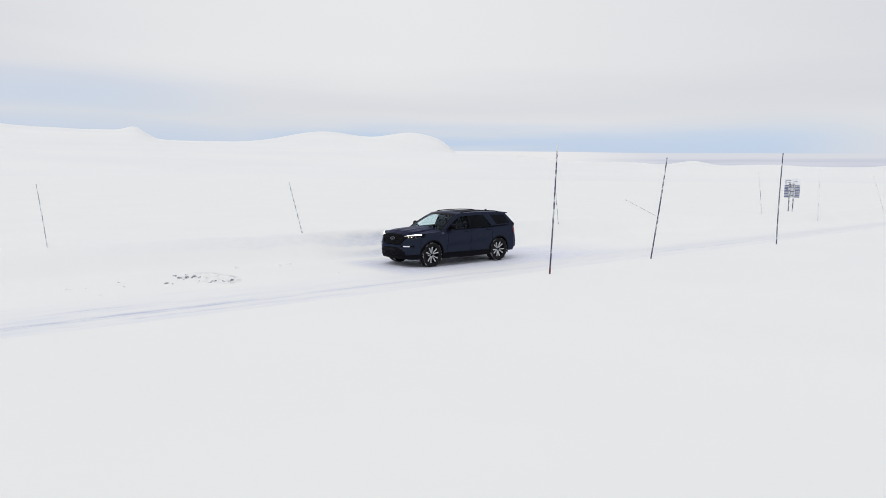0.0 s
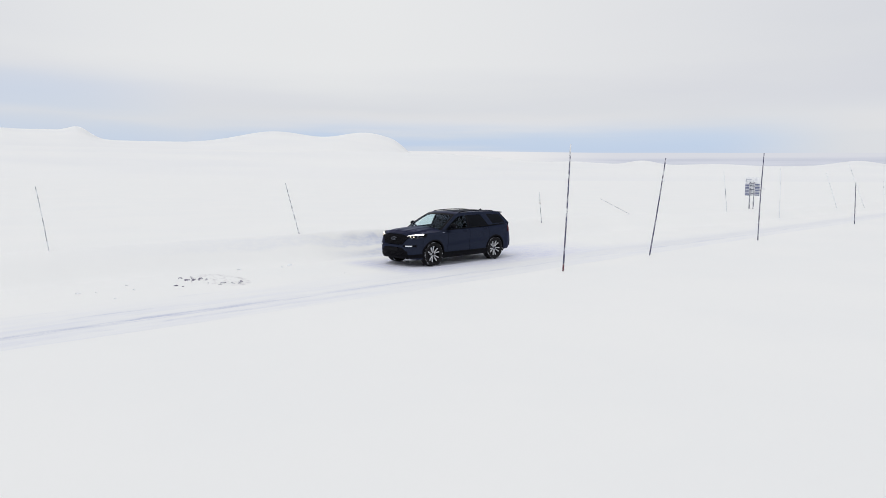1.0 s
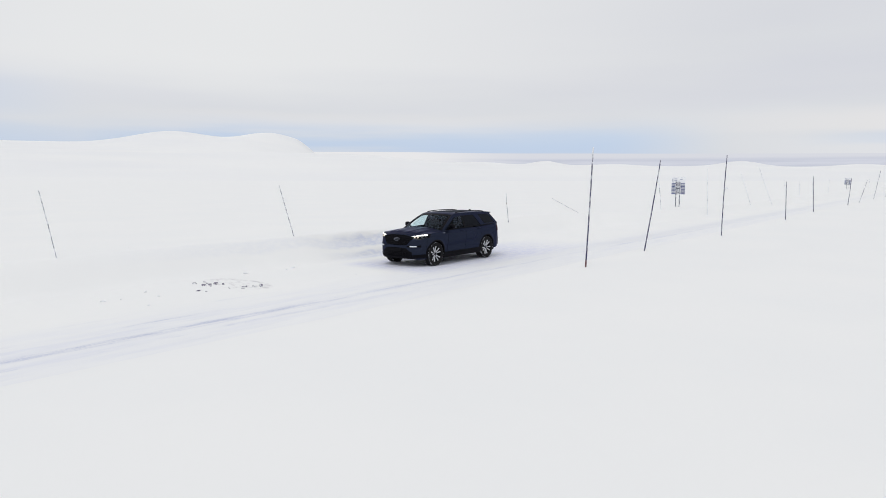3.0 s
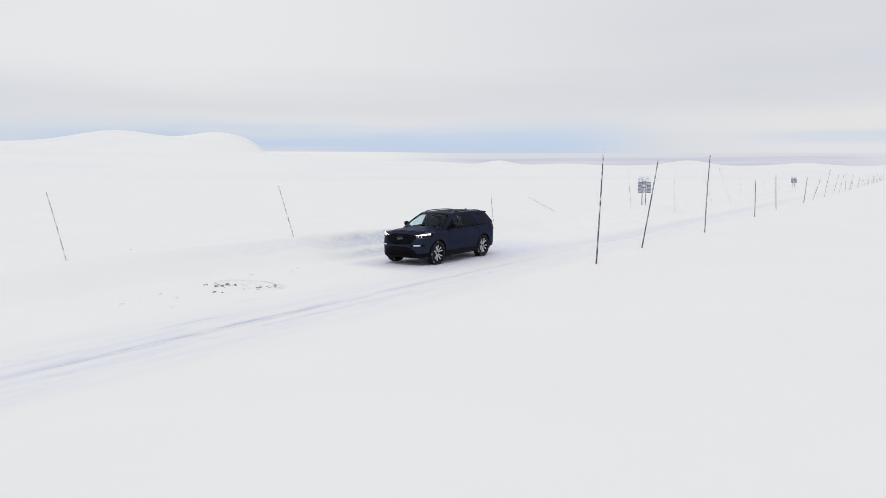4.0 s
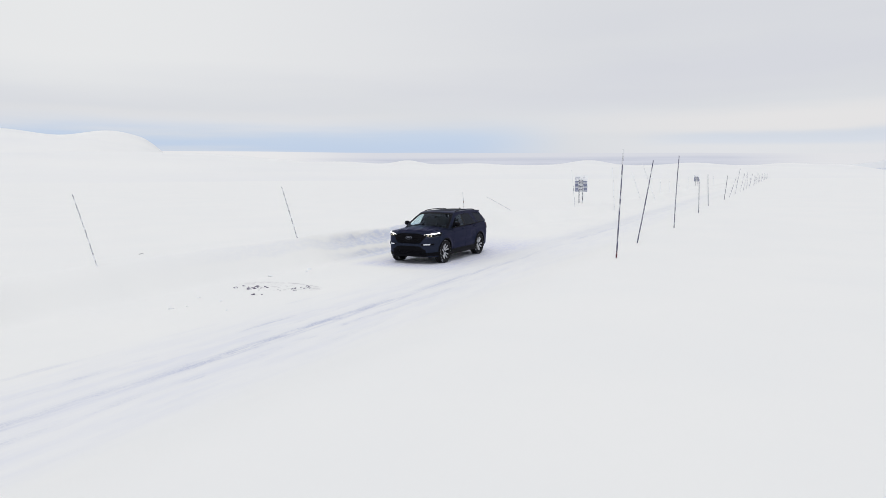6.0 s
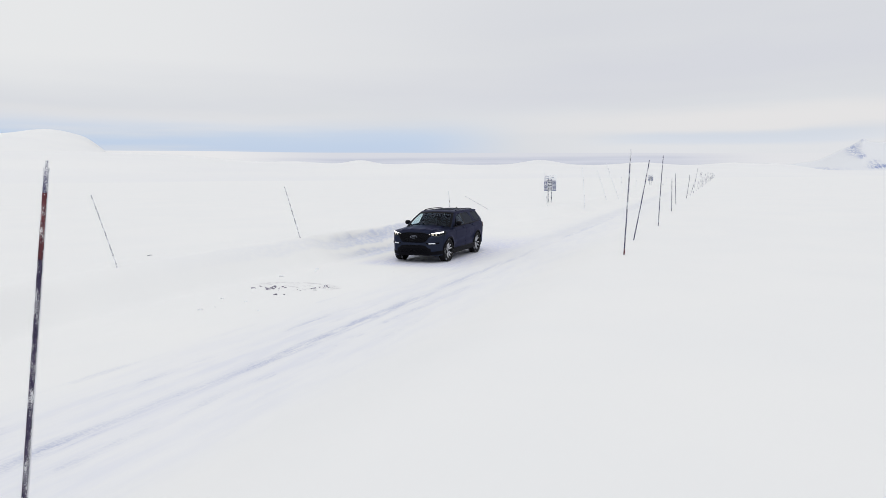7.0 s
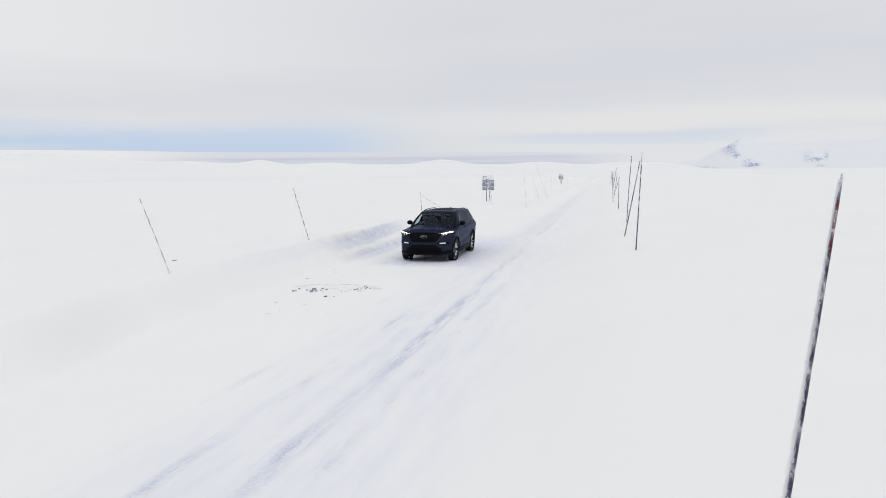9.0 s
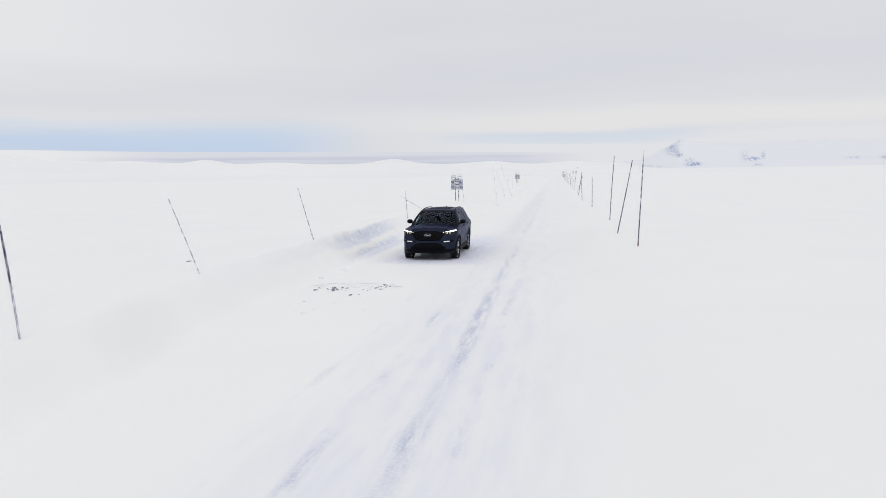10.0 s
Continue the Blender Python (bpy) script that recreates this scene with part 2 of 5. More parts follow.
def glass_material(name, tint, gloss=0.04, sheen=0.20):
    n = Nodes(name)
    n.nt.nodes.remove(n.bsdf)
    tr, gl, lw, mx = n.add("ShaderNodeBsdfTransparent"), n.add("ShaderNodeBsdfGlossy"), n.add("ShaderNodeLayerWeight"), n.add("ShaderNodeMixShader")
    tr.inputs[0].default_value = (*tint, 1)
    gl.inputs["Roughness"].default_value = gloss
    gl.inputs["Color"].default_value = (0.75, 0.82, 1.0, 1)
    gloss_by_angle = n.math("ADD", n.math("MULTIPLY", n.math("POWER", lw.outputs["Facing"], 4.0), sheen), 0.010)
    n.link(gloss_by_angle, mx.inputs[0]), n.link(tr.outputs[0], mx.inputs[1]), n.link(gl.outputs[0], mx.inputs[2])
    n.link(mx.outputs[0], n.out.inputs[0])
    return n.mat


def lamp_material(name, color, strength):
    n = Nodes(name, 0.3, color=color)
    n.set(n.bsdf, {"Emission Color": (*color, 1), "Emission Strength": strength})
    return n.mat


def tread_material():
    n = Nodes("snowy_tread", 0.8, spec=0.2)
    snow = n.span(n.math("ADD", n.math("MULTIPLY", n.noise(38.0, 5.0, 0.7), 0.65), n.math("MULTIPLY", n.noise(7.0, 3.0), 0.35)), 0.52, 0.60, 0.0, 0.85)
    return n.finish(n.mix(snow, (0.018, 0.018, 0.02), (0.62, 0.64, 0.70)), n.bump(n.noise(70.0, 4.0), 0.4, 0.004))


def grille_material():
    n = Nodes("black_mesh", 0.5, spec=0.06)
    v = n.set(n.add("ShaderNodeTexVoronoi"), {"Scale": 26.0})
    v.feature = "DISTANCE_TO_EDGE"
    n.link(n.coords((1, 0.2, 1.3)), v.inputs["Vector"])
    web = n.span(v.outputs[0], 0.16, 0.06)
    return n.finish(n.mix(web, (0.003, 0.003, 0.004), (0.012, 0.012, 0.016)), n.bump(web, 0.8, 0.01))


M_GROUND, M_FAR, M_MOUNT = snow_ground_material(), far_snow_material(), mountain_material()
M_CLOD_SNOW = plain("snow_clod", (0.80, 0.81, 0.84), 0.7, grain=0.06, scale=18)
M_RIME = plain("rime", (0.84, 0.85, 0.89), 0.75, grain=0.05, scale=40)
M_WOOD = crust_material("rimed_dark_wood", (0.046, 0.043, 0.118), (0.027, 0.025, 0.080), 170, 0.49)
M_WOOD_WHITE = crust_material("heavily_rimed_wood", (0.115, 0.112, 0.165), (0.060, 0.058, 0.095), 120, 0.68)
M_RED = crust_material("rimed_red_paint", (0.155, 0.038, 0.044), (0.070, 0.026, 0.038), 300, 0.38, tall=1.0)
# distant haze is mixed into these two paler, bluer woods
M_WOOD_FAR = crust_material("haze_pale_wood", (0.20, 0.20, 0.28), (0.14, 0.14, 0.21), 20, 0.85)
M_WOOD_MID = crust_material("haze_tinted_rimed_wood", (0.120, 0.120, 0.190), (0.080, 0.080, 0.140), 30, 0.64)
M_TAPE = crust_material("rimed_white_tape", (0.72, 0.73, 0.76), (0.5, 0.52, 0.56), 50, 0.6)
M_PAINT = paint_material()
M_BLACK = plain("black_plastic", (0.004, 0.004, 0.006), 0.6, spec=0.06, grain=0.3, scale=60)
M_GLOSSBLACK = plain("gloss_black", (0.003, 0.003, 0.005), 0.35, spec=0.06)
M_TYRE, M_TREAD, M_GRILLE = plain("tyre_rubber", (0.010, 0.010, 0.011), 0.75, spec=0.15, grain=0.3, scale=40), tread_material(), grille_material()
M_RIM = plain("machined_alloy", (0.70, 0.71, 0.74), 0.38, 0.25)
M_DISC = plain("dull_steel", (0.05, 0.05, 0.055), 0.5, 0.4)
M_RIMDARK = plain("dark_alloy", (0.005, 0.005, 0.007), 0.5, 0.0, spec=0.12)
M_CHROME = plain("chrome", (0.28, 0.30, 0.36), 0.2, 1.0, grain=0.03)
M_SCREEN = glass_material("clear_glass", (0.87, 0.935, 0.945))
M_TINT = glass_material("tinted_glass", (0.10, 0.11, 0.13), sheen=0.28)
M_DOORGLASS = glass_material("door_glass", (0.88, 0.94, 0.95), sheen=0.28)
M_CABIN = plain("cabin_black", (0.012, 0.012, 0.014), 0.8, spec=0.15, grain=0.25)
M_LED = lamp_material("led_white", (1.0, 0.98, 0.93), 4.0)
M_DRL = lamp_material("running_light", (0.55, 0.58, 0.63), 0.32)
M_BEAM = lamp_material("dipped_beam", (0.55, 0.50, 0.40), 1.4)
M_ROOFGLASS = plain("roof_glass", (0.007, 0.010, 0.022), 0.5, spec=0.02, grain=0.2)
M_LENS = plain("lamp_lens", (0.10, 0.11, 0.13), 0.1, 0.3, coat=0.8)
M_TAIL = plain("red_lens", (0.10, 0.006, 0.020), 0.25, spec=0.3)
M_SIGN = crust_material("rimed_grey_metal", (0.17, 0.20, 0.36), (0.11, 0.13, 0.26), 14, 0.36)
M_SIGNWHITE = crust_material("snowed_board", (0.55, 0.57, 0.62), (0.45, 0.47, 0.54), 6, 0.8)
M_WOOD_NEAR = crust_material("rimed_dark_wood_close", (0.062, 0.047, 0.098), (0.022, 0.018, 0.050), 300, 0.43, tall=1.0)
M_WOOD_CRUST = crust_material("thickly_rimed_wood", (0.20, 0.20, 0.30), (0.09, 0.085, 0.16), 300, 0.60, tall=1.0)
M_POST = crust_material("rimed_steel_post", (0.10, 0.11, 0.16), (0.07, 0.075, 0.12), 14, 0.6)
M_GRIT = crust_material("frozen_grit", (0.20, 0.18, 0.24), (0.11, 0.10, 0.15), 30, 0.52)
M_STONE = plain("grey_stone", (0.16, 0.16, 0.18), 0.85, grain=0.3, scale=12)


# ---------------------------------------------------------------- mesh helpers
def empty(name, at=(0, 0, 0)):
    e = new(name)
    e.location = at
    return e


def link_mesh(name, verts, faces, material, smooth=True, parent=None, label=""):
    me = bpy.data.meshes.new(name)
    me.from_pydata([tuple(v) for v in verts], [], faces)
    me.materials.append(material)
    if smooth:
        me.polygons.foreach_set("use_smooth", [True] * len(me.polygons))
    me.update()
    ob = new(name, me)
    if parent is not None:
        ob.parent = parent
    if label:
        ob["label"] = label
    return ob


def part(name, bm, material, parent, label="", smooth=False):
    me = bpy.data.meshes.new(name)
    bm.to_mesh(me)
    bm.free()
    me.materials.append(material)
    if smooth:
        me.polygons.foreach_set("use_smooth", [True] * len(me.polygons))
    ob = new(name, me)
    if parent is not None:
        ob.parent = parent
    if label:
        ob["label"] = label
    return ob


def smooth01(t):
    t = np.clip(t, 0.0, 1.0)
    return t * t * (3 - 2 * t)


def vnoise(x, y, seed=0):
    """Smooth value noise on arrays, about -1 to 1."""
    x, y = np.asarray(x, float), np.asarray(y, float)
    ix, iy = np.floor(x), np.floor(y)
    fx, fy = smooth01(x - ix), smooth01(y - iy)

    def h(a, b):
        s = np.sin(a * 127.1 + b * 311.7 + seed * 74.7) * 43758.5453
        return (s - np.floor(s)) * 2 - 1

    return (h(ix, iy) * (1 - fx) + h(ix + 1, iy) * fx) * (1 - fy) + (h(ix, iy + 1) * (1 - fx) + h(ix + 1, iy + 1) * fx) * fy

# ---------------------------------------------------------------- ground


def left_toe(y):
    """Where the road's ploughed surface meets the bank on the -x side."""
    y = np.asarray(y, float)
    bay = smooth01((y + 3.0) / 3.2) * (1 - smooth01((y - 2.0) / 6.5))
    return -2.55 - 0.15 * bay + 0.75 * smooth01((-13.5 - y) / 3.5) + 2.3 * smooth01((y - 13) / 14)


def right_toe(y):
    return 4.05 - 0.5 * smooth01((np.asarray(y, float) + 3) / 60)


def ground_z(x, y):
    x, y = np.asarray(x, float), np.asarray(y, float)
    ragged = 0.18 * vnoise(y * 0.55, x * 0.1, 3) + 0.07 * vnoise(y * 1.9, x * 0.6, 4)
    cut0 = np.exp(-((y - 3.0) / 6.0) ** 2)
    ragged = ragged * (0.25 + 0.5 * cut0)
    cut = np.exp(-((y - 3.0) / 4.5) ** 2)
    lw = 1.35 - 0.25 * cut - 0.18 * smooth01((-6.5 - y) / 3.5)
    s = (left_toe(y) + ragged - x) / lw
    l = smooth01(s)
    # beside the lay-by the plough has cut it in two steps, with crumbled edges
    step = smooth01((y + 6.0) / 6.0) * (1 - smooth01((y - 2.0) / 6.0))
    crumb = 0.07 * vnoise(x * 3.0, y * 1.6, 41) + 0.05 * vnoise(x * 6.5, y * 4.0, 42)
    l = l * (1 - step) + step * (0.14 * smooth01((s + crumb) / 0.30) + 0.63 * smooth01(s / 1.1) + 0.23 * smooth01((s + crumb - 0.66) / 0.26))
    r = smooth01((x - right_toe(y) - 0.6 * ragged) / 2.9)
    off = np.maximum(l, r)
    z = (0.86 - 0.25 * smooth01((y - 14) / 14)) * l + 0.61 * r
    # the bank settles behind its crest
    z = z - 0.22 * smooth01((left_toe(y) - 1.7 - x) / 2.2)
    # lumps that the plough threw up along the bank
    lump = np.maximum(0, vnoise(x * 1.3, y * 0.9, 7)) * 0.16 + np.maximum(0, vnoise(x * 3.1, y * 2.3, 8)) * 0.07
    z = z + lump * l * (1 - smooth01((left_toe(y) - 1.6 - x) / 1.5)) * (0.10 + 0.30 * cut)
    # drifts off the road
    d = 0.03 * vnoise(x * 0.22 + 5, y * 0.13, 11) + 0.007 * vnoise(x * 0.7, y * 0.35, 12)
    dist = np.hypot(x, y)
    far = smooth01((dist - 40) / 300)
    z = z + d * off * (1 - smooth01((dist - 14) / 60)) + far * (0.15 * vnoise(x * 0.012, y * 0.012, 13) + 0.4)
    # wheel tracks: shallow grooves with small ridges between
    w = 0.05 * vnoise(y * 0.12, y * 0.0, 15)
    for x0, wd, dp in ((2.83, 0.17, 0.021), (3.42, 0.12, 0.012), (1.83, 0.13, 0.014), (2.32, 0.10, -0.010), (0.75, 0.12, 0.008)):
        z = z - dp * np.exp(-((x - x0 - w) / wd) ** 2) * (0.65 + 0.5 * vnoise(y * 0.5, x0, 16))
    # the parked car's own tracks, leading in from the carriageway behind it
    for x0 in (-0.85, 0.85):
        xc = x0 + 1.9 * smooth01((y + 1.5) / 16)
        z = z - 0.022 * np.exp(-((x - xc) / 0.13) ** 2) * smooth01((y + 1.7) / 0.5) * (1 - smooth01((y - 10) / 8))
    # loose snow grain on the carriageway
    z = z + (1 - off) * (0.006 * vnoise(x * 4.0, y * 0.8, 18) + 0.004 * vnoise(x * 11, y * 2.5, 19)) * (1 - far)
    return z


def spaced(lo, hi, step, reach, grow):
    mid = list(np.arange(lo, hi + 1e-6, step))
    a, s, up = hi, step, []
    while a < reach:
        s *= grow
        a += s
        up.append(a)
    a, s, dn = lo, step, []
    while a > -reach:
        s *= grow
        a -= s
        dn.append(a)
    return np.array(dn[::-1] + mid + up)


def build_ground():
    xs, ys = spaced(-6.5, 8.0, 0.055, 4600, 1.075), spaced(-26, 14, 0.11, 4600, 1.055)
    X, Y = np.meshgrid(xs, ys)
    Z = ground_z(X, Y)
    nx, ny = len(xs), len(ys)
    verts = np.stack([X, Y, Z], -1).reshape(-1, 3)
    i = np.arange(nx * ny).reshape(ny, nx)
    quads = np.stack([i[:-1, :-1], i[:-1, 1:], i[1:, 1:], i[1:, :-1]], -1).reshape(-1, 4)
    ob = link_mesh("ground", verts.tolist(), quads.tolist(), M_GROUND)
    tagged(ob, "open snow plain with a ploughed snow-packed road, icy tracks and low banks", "ground", kind="structure")


build_ground()


# ---------------------------------------------------------------- hills and distance
def bump(a, centre, width, height):
    return height * np.exp(-((a - centre) / width) ** 2)


EYE_XY, EYE_Z = (9.0, -21.0), 3.0


def hill_sheet(name, az0, az1, step, r0, rtop, r1, skyline, material, label, rough=1.0, seed=0):
    """A hill as a sheet round the plain: it rises from r0 to its skyline at rtop and falls behind."""
    az = np.arange(az0, az1 + 1e-6, step)
    rs = np.concatenate([np.linspace(r0, rtop, 40), np.linspace(rtop, r1, 12)[1:]])
    A, Rr = np.meshgrid(az, rs)
    u = (Rr - r0) / (rtop - r0)
    # knobs of the skyline stay near the top; the slopes below are broad
    broad = np.mean([skyline(A + k) for k in np.linspace(-5, 5, 11)], axis=0) if rough < 0.3 else skyline(A)
    k = smooth01((np.minimum(u, 1.0) - 0.55) / 0.45)
    top = rtop * np.tan(np.radians(broad * (1 - k) + skyline(A) * k)) + EYE_Z
    rise = np.where(u <= 1, smooth01(u) * 0.55 + 0.45 * np.clip(u, 0, 1) ** 1.6, 1 - 0.6 * smooth01((Rr - rtop) / (r1 - rtop)))
    X = EYE_XY[0] + Rr * np.sin(np.radians(A))
    Y = EYE_XY[1] + Rr * np.cos(np.radians(A))
    k = 1.0 / (rtop * 0.05)
    relief = rough * rtop * 0.0035 * (vnoise(X * k, Y * k, seed) + 0.5 * vnoise(X * k * 2.3, Y * k * 2.3, seed + 1))
    Z = -2.0 + (top + 2.0) * rise + relief * np.clip(u * (1.15 - u) * 4, 0, 1)
    n, m = len(az), len(rs)
    i = np.arange(n * m).reshape(m, n)
    quads = np.stack([i[:-1, :-1], i[:-1, 1:], i[1:, 1:], i[1:, :-1]], -1).reshape(-1, 4)
    ob = link_mesh(name, np.stack([X, Y, Z], -1).reshape(-1, 3).tolist(), quads.tolist(), material)
    tagged(ob, label, "hill", kind="structure")
    return ob, X, Y, Z, m, n


def main_hill(a):
    e = 2.42 + bump(a, -84, 5.0, 0.9) + bump(a, -77.5, 3.0, 0.45) + bump(a, -74.6, 1.9, 0.42) + bump(a, -73.2, 0.95, 0.62) + bump(a, -59.0, 3.9, 1.0) + bump(a, -51.8, 2.9, 0.98) + bump(a, -99, 9, 0.6)
    return e * smooth01((-45.6 - a) / 4.2) ** 0.8


def low_ridge(a):
    e = 0.78 + 0.95 / (1 + np.exp((a + 40.5) / 2.6)) - 0.010 * (a + 31) * (a > -31)
    e = e + bump(a, -34.3, 2.0, 0.14) + bump(a, -28.9, 1.3, 0.32) + bump(a, -23.2, 1.9, 0.14) + bump(a, -14.0, 1.9, 0.42) + bump(a, -5.8, 2.2, 0.22) + bump(a, 0.6, 1.7, 0.20) + bump(a, 5.0, 2.5, 0.15)
    return e * (1 - smooth01((a - 3.5) / 5.0)) + 0.16


def mountain(a):
    return 0.25 + 0.55 * smooth01((a - 2.0) / 4.5) + 1.22 * smooth01((a - 6.0) / 3.2) + 0.18 * smooth01((a - 8.4) / 0.9) - 0.12 * smooth01((a - 9.5) / 0.8) - 0.015 * np.clip(a - 12, 0, 30) + bump(a, 9.35, 0.22, 0.20) + bump(a, 18.5, 3.5, 0.12)


hill_sheet("hill_1", -112, -44, 0.2, 420, 1500, 2100, main_hill, M_FAR, "long rounded snow-covered hill with a small summit knob", 0.12, 21)
hill_sheet("hill_2", -112, 70, 0.25, 160, 900, 1300, low_ridge, M_FAR, "low rolling snow ridge beyond the plain", 0.15, 23)
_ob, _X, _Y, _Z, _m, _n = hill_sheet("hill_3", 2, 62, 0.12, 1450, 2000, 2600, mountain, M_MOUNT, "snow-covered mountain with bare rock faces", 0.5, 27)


def bare_rock(ob, X, Y, Z):
    """Marks the faces from which the snow has slid: the cliff, gullies and outcrops."""
    az = np.degrees(np.arctan2(X - EYE_XY[0], Y - EYE_XY[1]))
    el = np.degrees(np.arctan2(Z - EYE_Z, np.hypot(X - EYE_XY[0], Y - EYE_XY[1])))

    def at(a, e, wa, we):
        return np.exp(-((az - a) / wa) ** 2 - ((el - e) / we) ** 2)

    f = 0.62 * at(8.72, 1.80, 0.40, 0.42) + 1.1 * at(9.36, 2.40, 0.10, 0.12) + 1.2 * at(9.38, 1.16, 0.16, 0.13) + 0.5 * at(9.05, 1.35, 0.3, 0.2)
    f = f + 2.6 * at(10.35, 0.46, 0.42, 0.11) + 0.5 * at(10.1, 0.75, 0.3, 0.15) + 2.4 * at(14.72, 0.78, 0.28, 0.10) + 0.9 * at(15.35, 1.05, 0.10, 0.22) + 0.4 * at(14.1, 1.0, 0.25, 0.35)
    f = f + 0.45 * at(6.9, 0.28, 1.2, 0.10) + 0.5 * at(15.0, 0.35, 0.25, 0.12) + 0.5 * at(21.3, 0.75, 0.5, 0.08) + 0.7 * at(23.2, 0.75, 0.3, 0.10)
    me = ob.data
    att = me.attributes.new("steep", "FLOAT", "POINT")
    att.data.foreach_set("value", np.clip(f * 1.25, 0, 1).reshape(-1).tolist())


bare_rock(_ob, _X, _Y, _Z)


def build_distance():
    """The far plateau under its shelf of cloud, a self-lit band at the edge of sight with haze in its colour."""
    n = Nodes("hazy_plateau_glow", 1.0, spec=0.0)
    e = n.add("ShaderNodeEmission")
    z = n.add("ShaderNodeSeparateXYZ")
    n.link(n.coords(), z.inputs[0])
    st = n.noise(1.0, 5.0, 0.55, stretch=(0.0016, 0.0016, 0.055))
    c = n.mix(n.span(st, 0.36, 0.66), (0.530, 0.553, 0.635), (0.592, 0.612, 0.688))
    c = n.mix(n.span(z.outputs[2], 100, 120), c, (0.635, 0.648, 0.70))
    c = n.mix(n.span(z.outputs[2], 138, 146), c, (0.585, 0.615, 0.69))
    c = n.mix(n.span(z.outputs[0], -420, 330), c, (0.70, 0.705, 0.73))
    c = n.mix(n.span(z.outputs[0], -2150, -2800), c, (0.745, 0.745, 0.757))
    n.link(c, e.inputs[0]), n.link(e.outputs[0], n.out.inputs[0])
    verts, faces = [], []
    az = np.arange(-75, 75.1, 0.5)
    for k, a in enumerate(az):
        R = 4300.0
        x, y = EYE_XY[0] + R * math.sin(radians(a)), EYE_XY[1] + R * math.cos(radians(a))
        el = 1.95 - 0.008 * max(0, a + 40) - 0.010 * max(0, a + 6) + 0.02 * float(vnoise(a * 0.12, 1.0, 31))
        top = EYE_Z + R * math.tan(radians(el))
        verts += [(x, y, -30), (x, y, top), (x * 1.02, y * 1.02, top), (x * 1.02, y * 1.02, -30)]
        if k:
            b = 4 * (k - 1)
            faces += [(b + i, b + 4 + i, b + 4 + (i + 1) % 4, b + (i + 1) % 4) for i in range(4)]
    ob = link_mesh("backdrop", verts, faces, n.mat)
    tagged(ob, "far plateau under low cloud on the horizon, a glowing band of painted grey-lilac haze", "backdrop", kind="structure")


build_distance()

# ---------------------------------------------------------------- the car: nose towards -y, its left side towards +x
NOSE, TAIL = -2.44, 2.58
AXLE, HUB_Z, TYRE_R, ARCH_R = 1.5125, 0.392, 0.392, 0.458
car = empty("car")
tagged(car, "dark blue metallic SUV with lit headlights parked on packed snow", "car")

_SZ = [0.18, 0.30, 0.42, 0.50, 0.60, 0.72, 0.82, 0.92, 1.02, 1.10, 1.17, 1.26]
_SX = [0.930, 0.955, 0.968, 0.966, 0.972, 0.985, 0.996, 1.000, 0.997, 0.985, 0.965, 0.930]


def side_scale(z):
    return float(np.interp(z, _SZ, _SX))


def plan_half(y):
    """Half width of the body in plan, with rounded corners at both ends."""
    f = min(max((y - NOSE) / 0.80, 0.0), 1.0)
    r = min(max((TAIL - y) / 0.55, 0.0), 1.0)
    a = (1 - (1 - f) ** 2.2) ** 0.25 if f > 0 else 0.0
    b = (1 - (1 - r) ** 2.2) ** 0.22 if r > 0 else 0.0
    return 0.992 * a * b * (1 - 0.030 * float(smooth01((y - 0.3) / 1.6)))


def nose_lean(z):
    return float(np.interp(z, [0.2, 0.32, 0.5, 0.7, 0.9, 1.0, 1.1], [0.13, 0.05, 0.0, 0.01, 0.075, 0.13, 0.18]))


def tail_lean(z):
    return float(np.interp(z, [0.2, 0.4, 0.6, 0.8, 1.1], [-0.12, -0.02, 0.0, -0.02, -0.09]))


def relief(y, z):
    """The flank's modelling: a shoulder crease, drawn-in doors, a kick above the sill and flares over the wheels."""
    ends = float(smooth01((y + 2.02) / 0.30) * (1 - smooth01((y - 1.95) / 0.35)))
    zc = 1.005 + 0.022 * (y + 1.8)
    d = z - zc
    x = 0.010 * math.exp(-(d / 0.030) ** 2)
    if d > 0:
        x -= 0.055 * min(1.0, d / 0.16) ** 1.3
    else:
        x -= 0.012 * (1 - math.exp(d / 0.06)) * math.exp(d / 0.35)
    doors = float(smooth01((y + 1.05) / 0.35) * (1 - smooth01((y - 0.75) / 0.40)))
    line = 0.60 + 0.05 * (y + 0.9)
    x += doors * (-0.028 * math.exp(-((z - line) / 0.085) ** 2) + 0.010 * math.exp(-((z - line + 0.13) / 0.05) ** 2))
    for yw in (-AXLE, AXLE):
        r = math.hypot(y - yw, z - HUB_Z) - ARCH_R
        x += 0.020 * math.exp(-(max(r, 0.0) / 0.085) ** 2) * float(smooth01((z - 0.40) / 0.20))
    return x * ends


def body_point(y, z, k=1.0):
    """A point of the body's side at the station y and height z."""
    f = max(0.0, 1 - (y - NOSE) / 0.8)
    r = max(0.0, 1 - (TAIL - y) / 0.6)
    return Vector(((plan_half(y) * side_scale(z) + relief(y, z)) * k, y + nose_lean(z) * f + tail_lean(z) * r, z))


def front_point(x, z, out=0.0):
    """A point of the front face, out metres proud of it."""
    q = min(abs(x) / (0.992 * side_scale(z)), 0.999)
    d = 0.8 * (1 - (1 - q ** 4) ** (1 / 2.2))
    y = NOSE + d + nose_lean(z) * (1 - d / 0.8)
    tilt = min(1.0, q ** 3 * 1.1)
    return Vector((x + math.copysign(out * tilt, x), y - out * (1 - 0.35 * tilt), z))


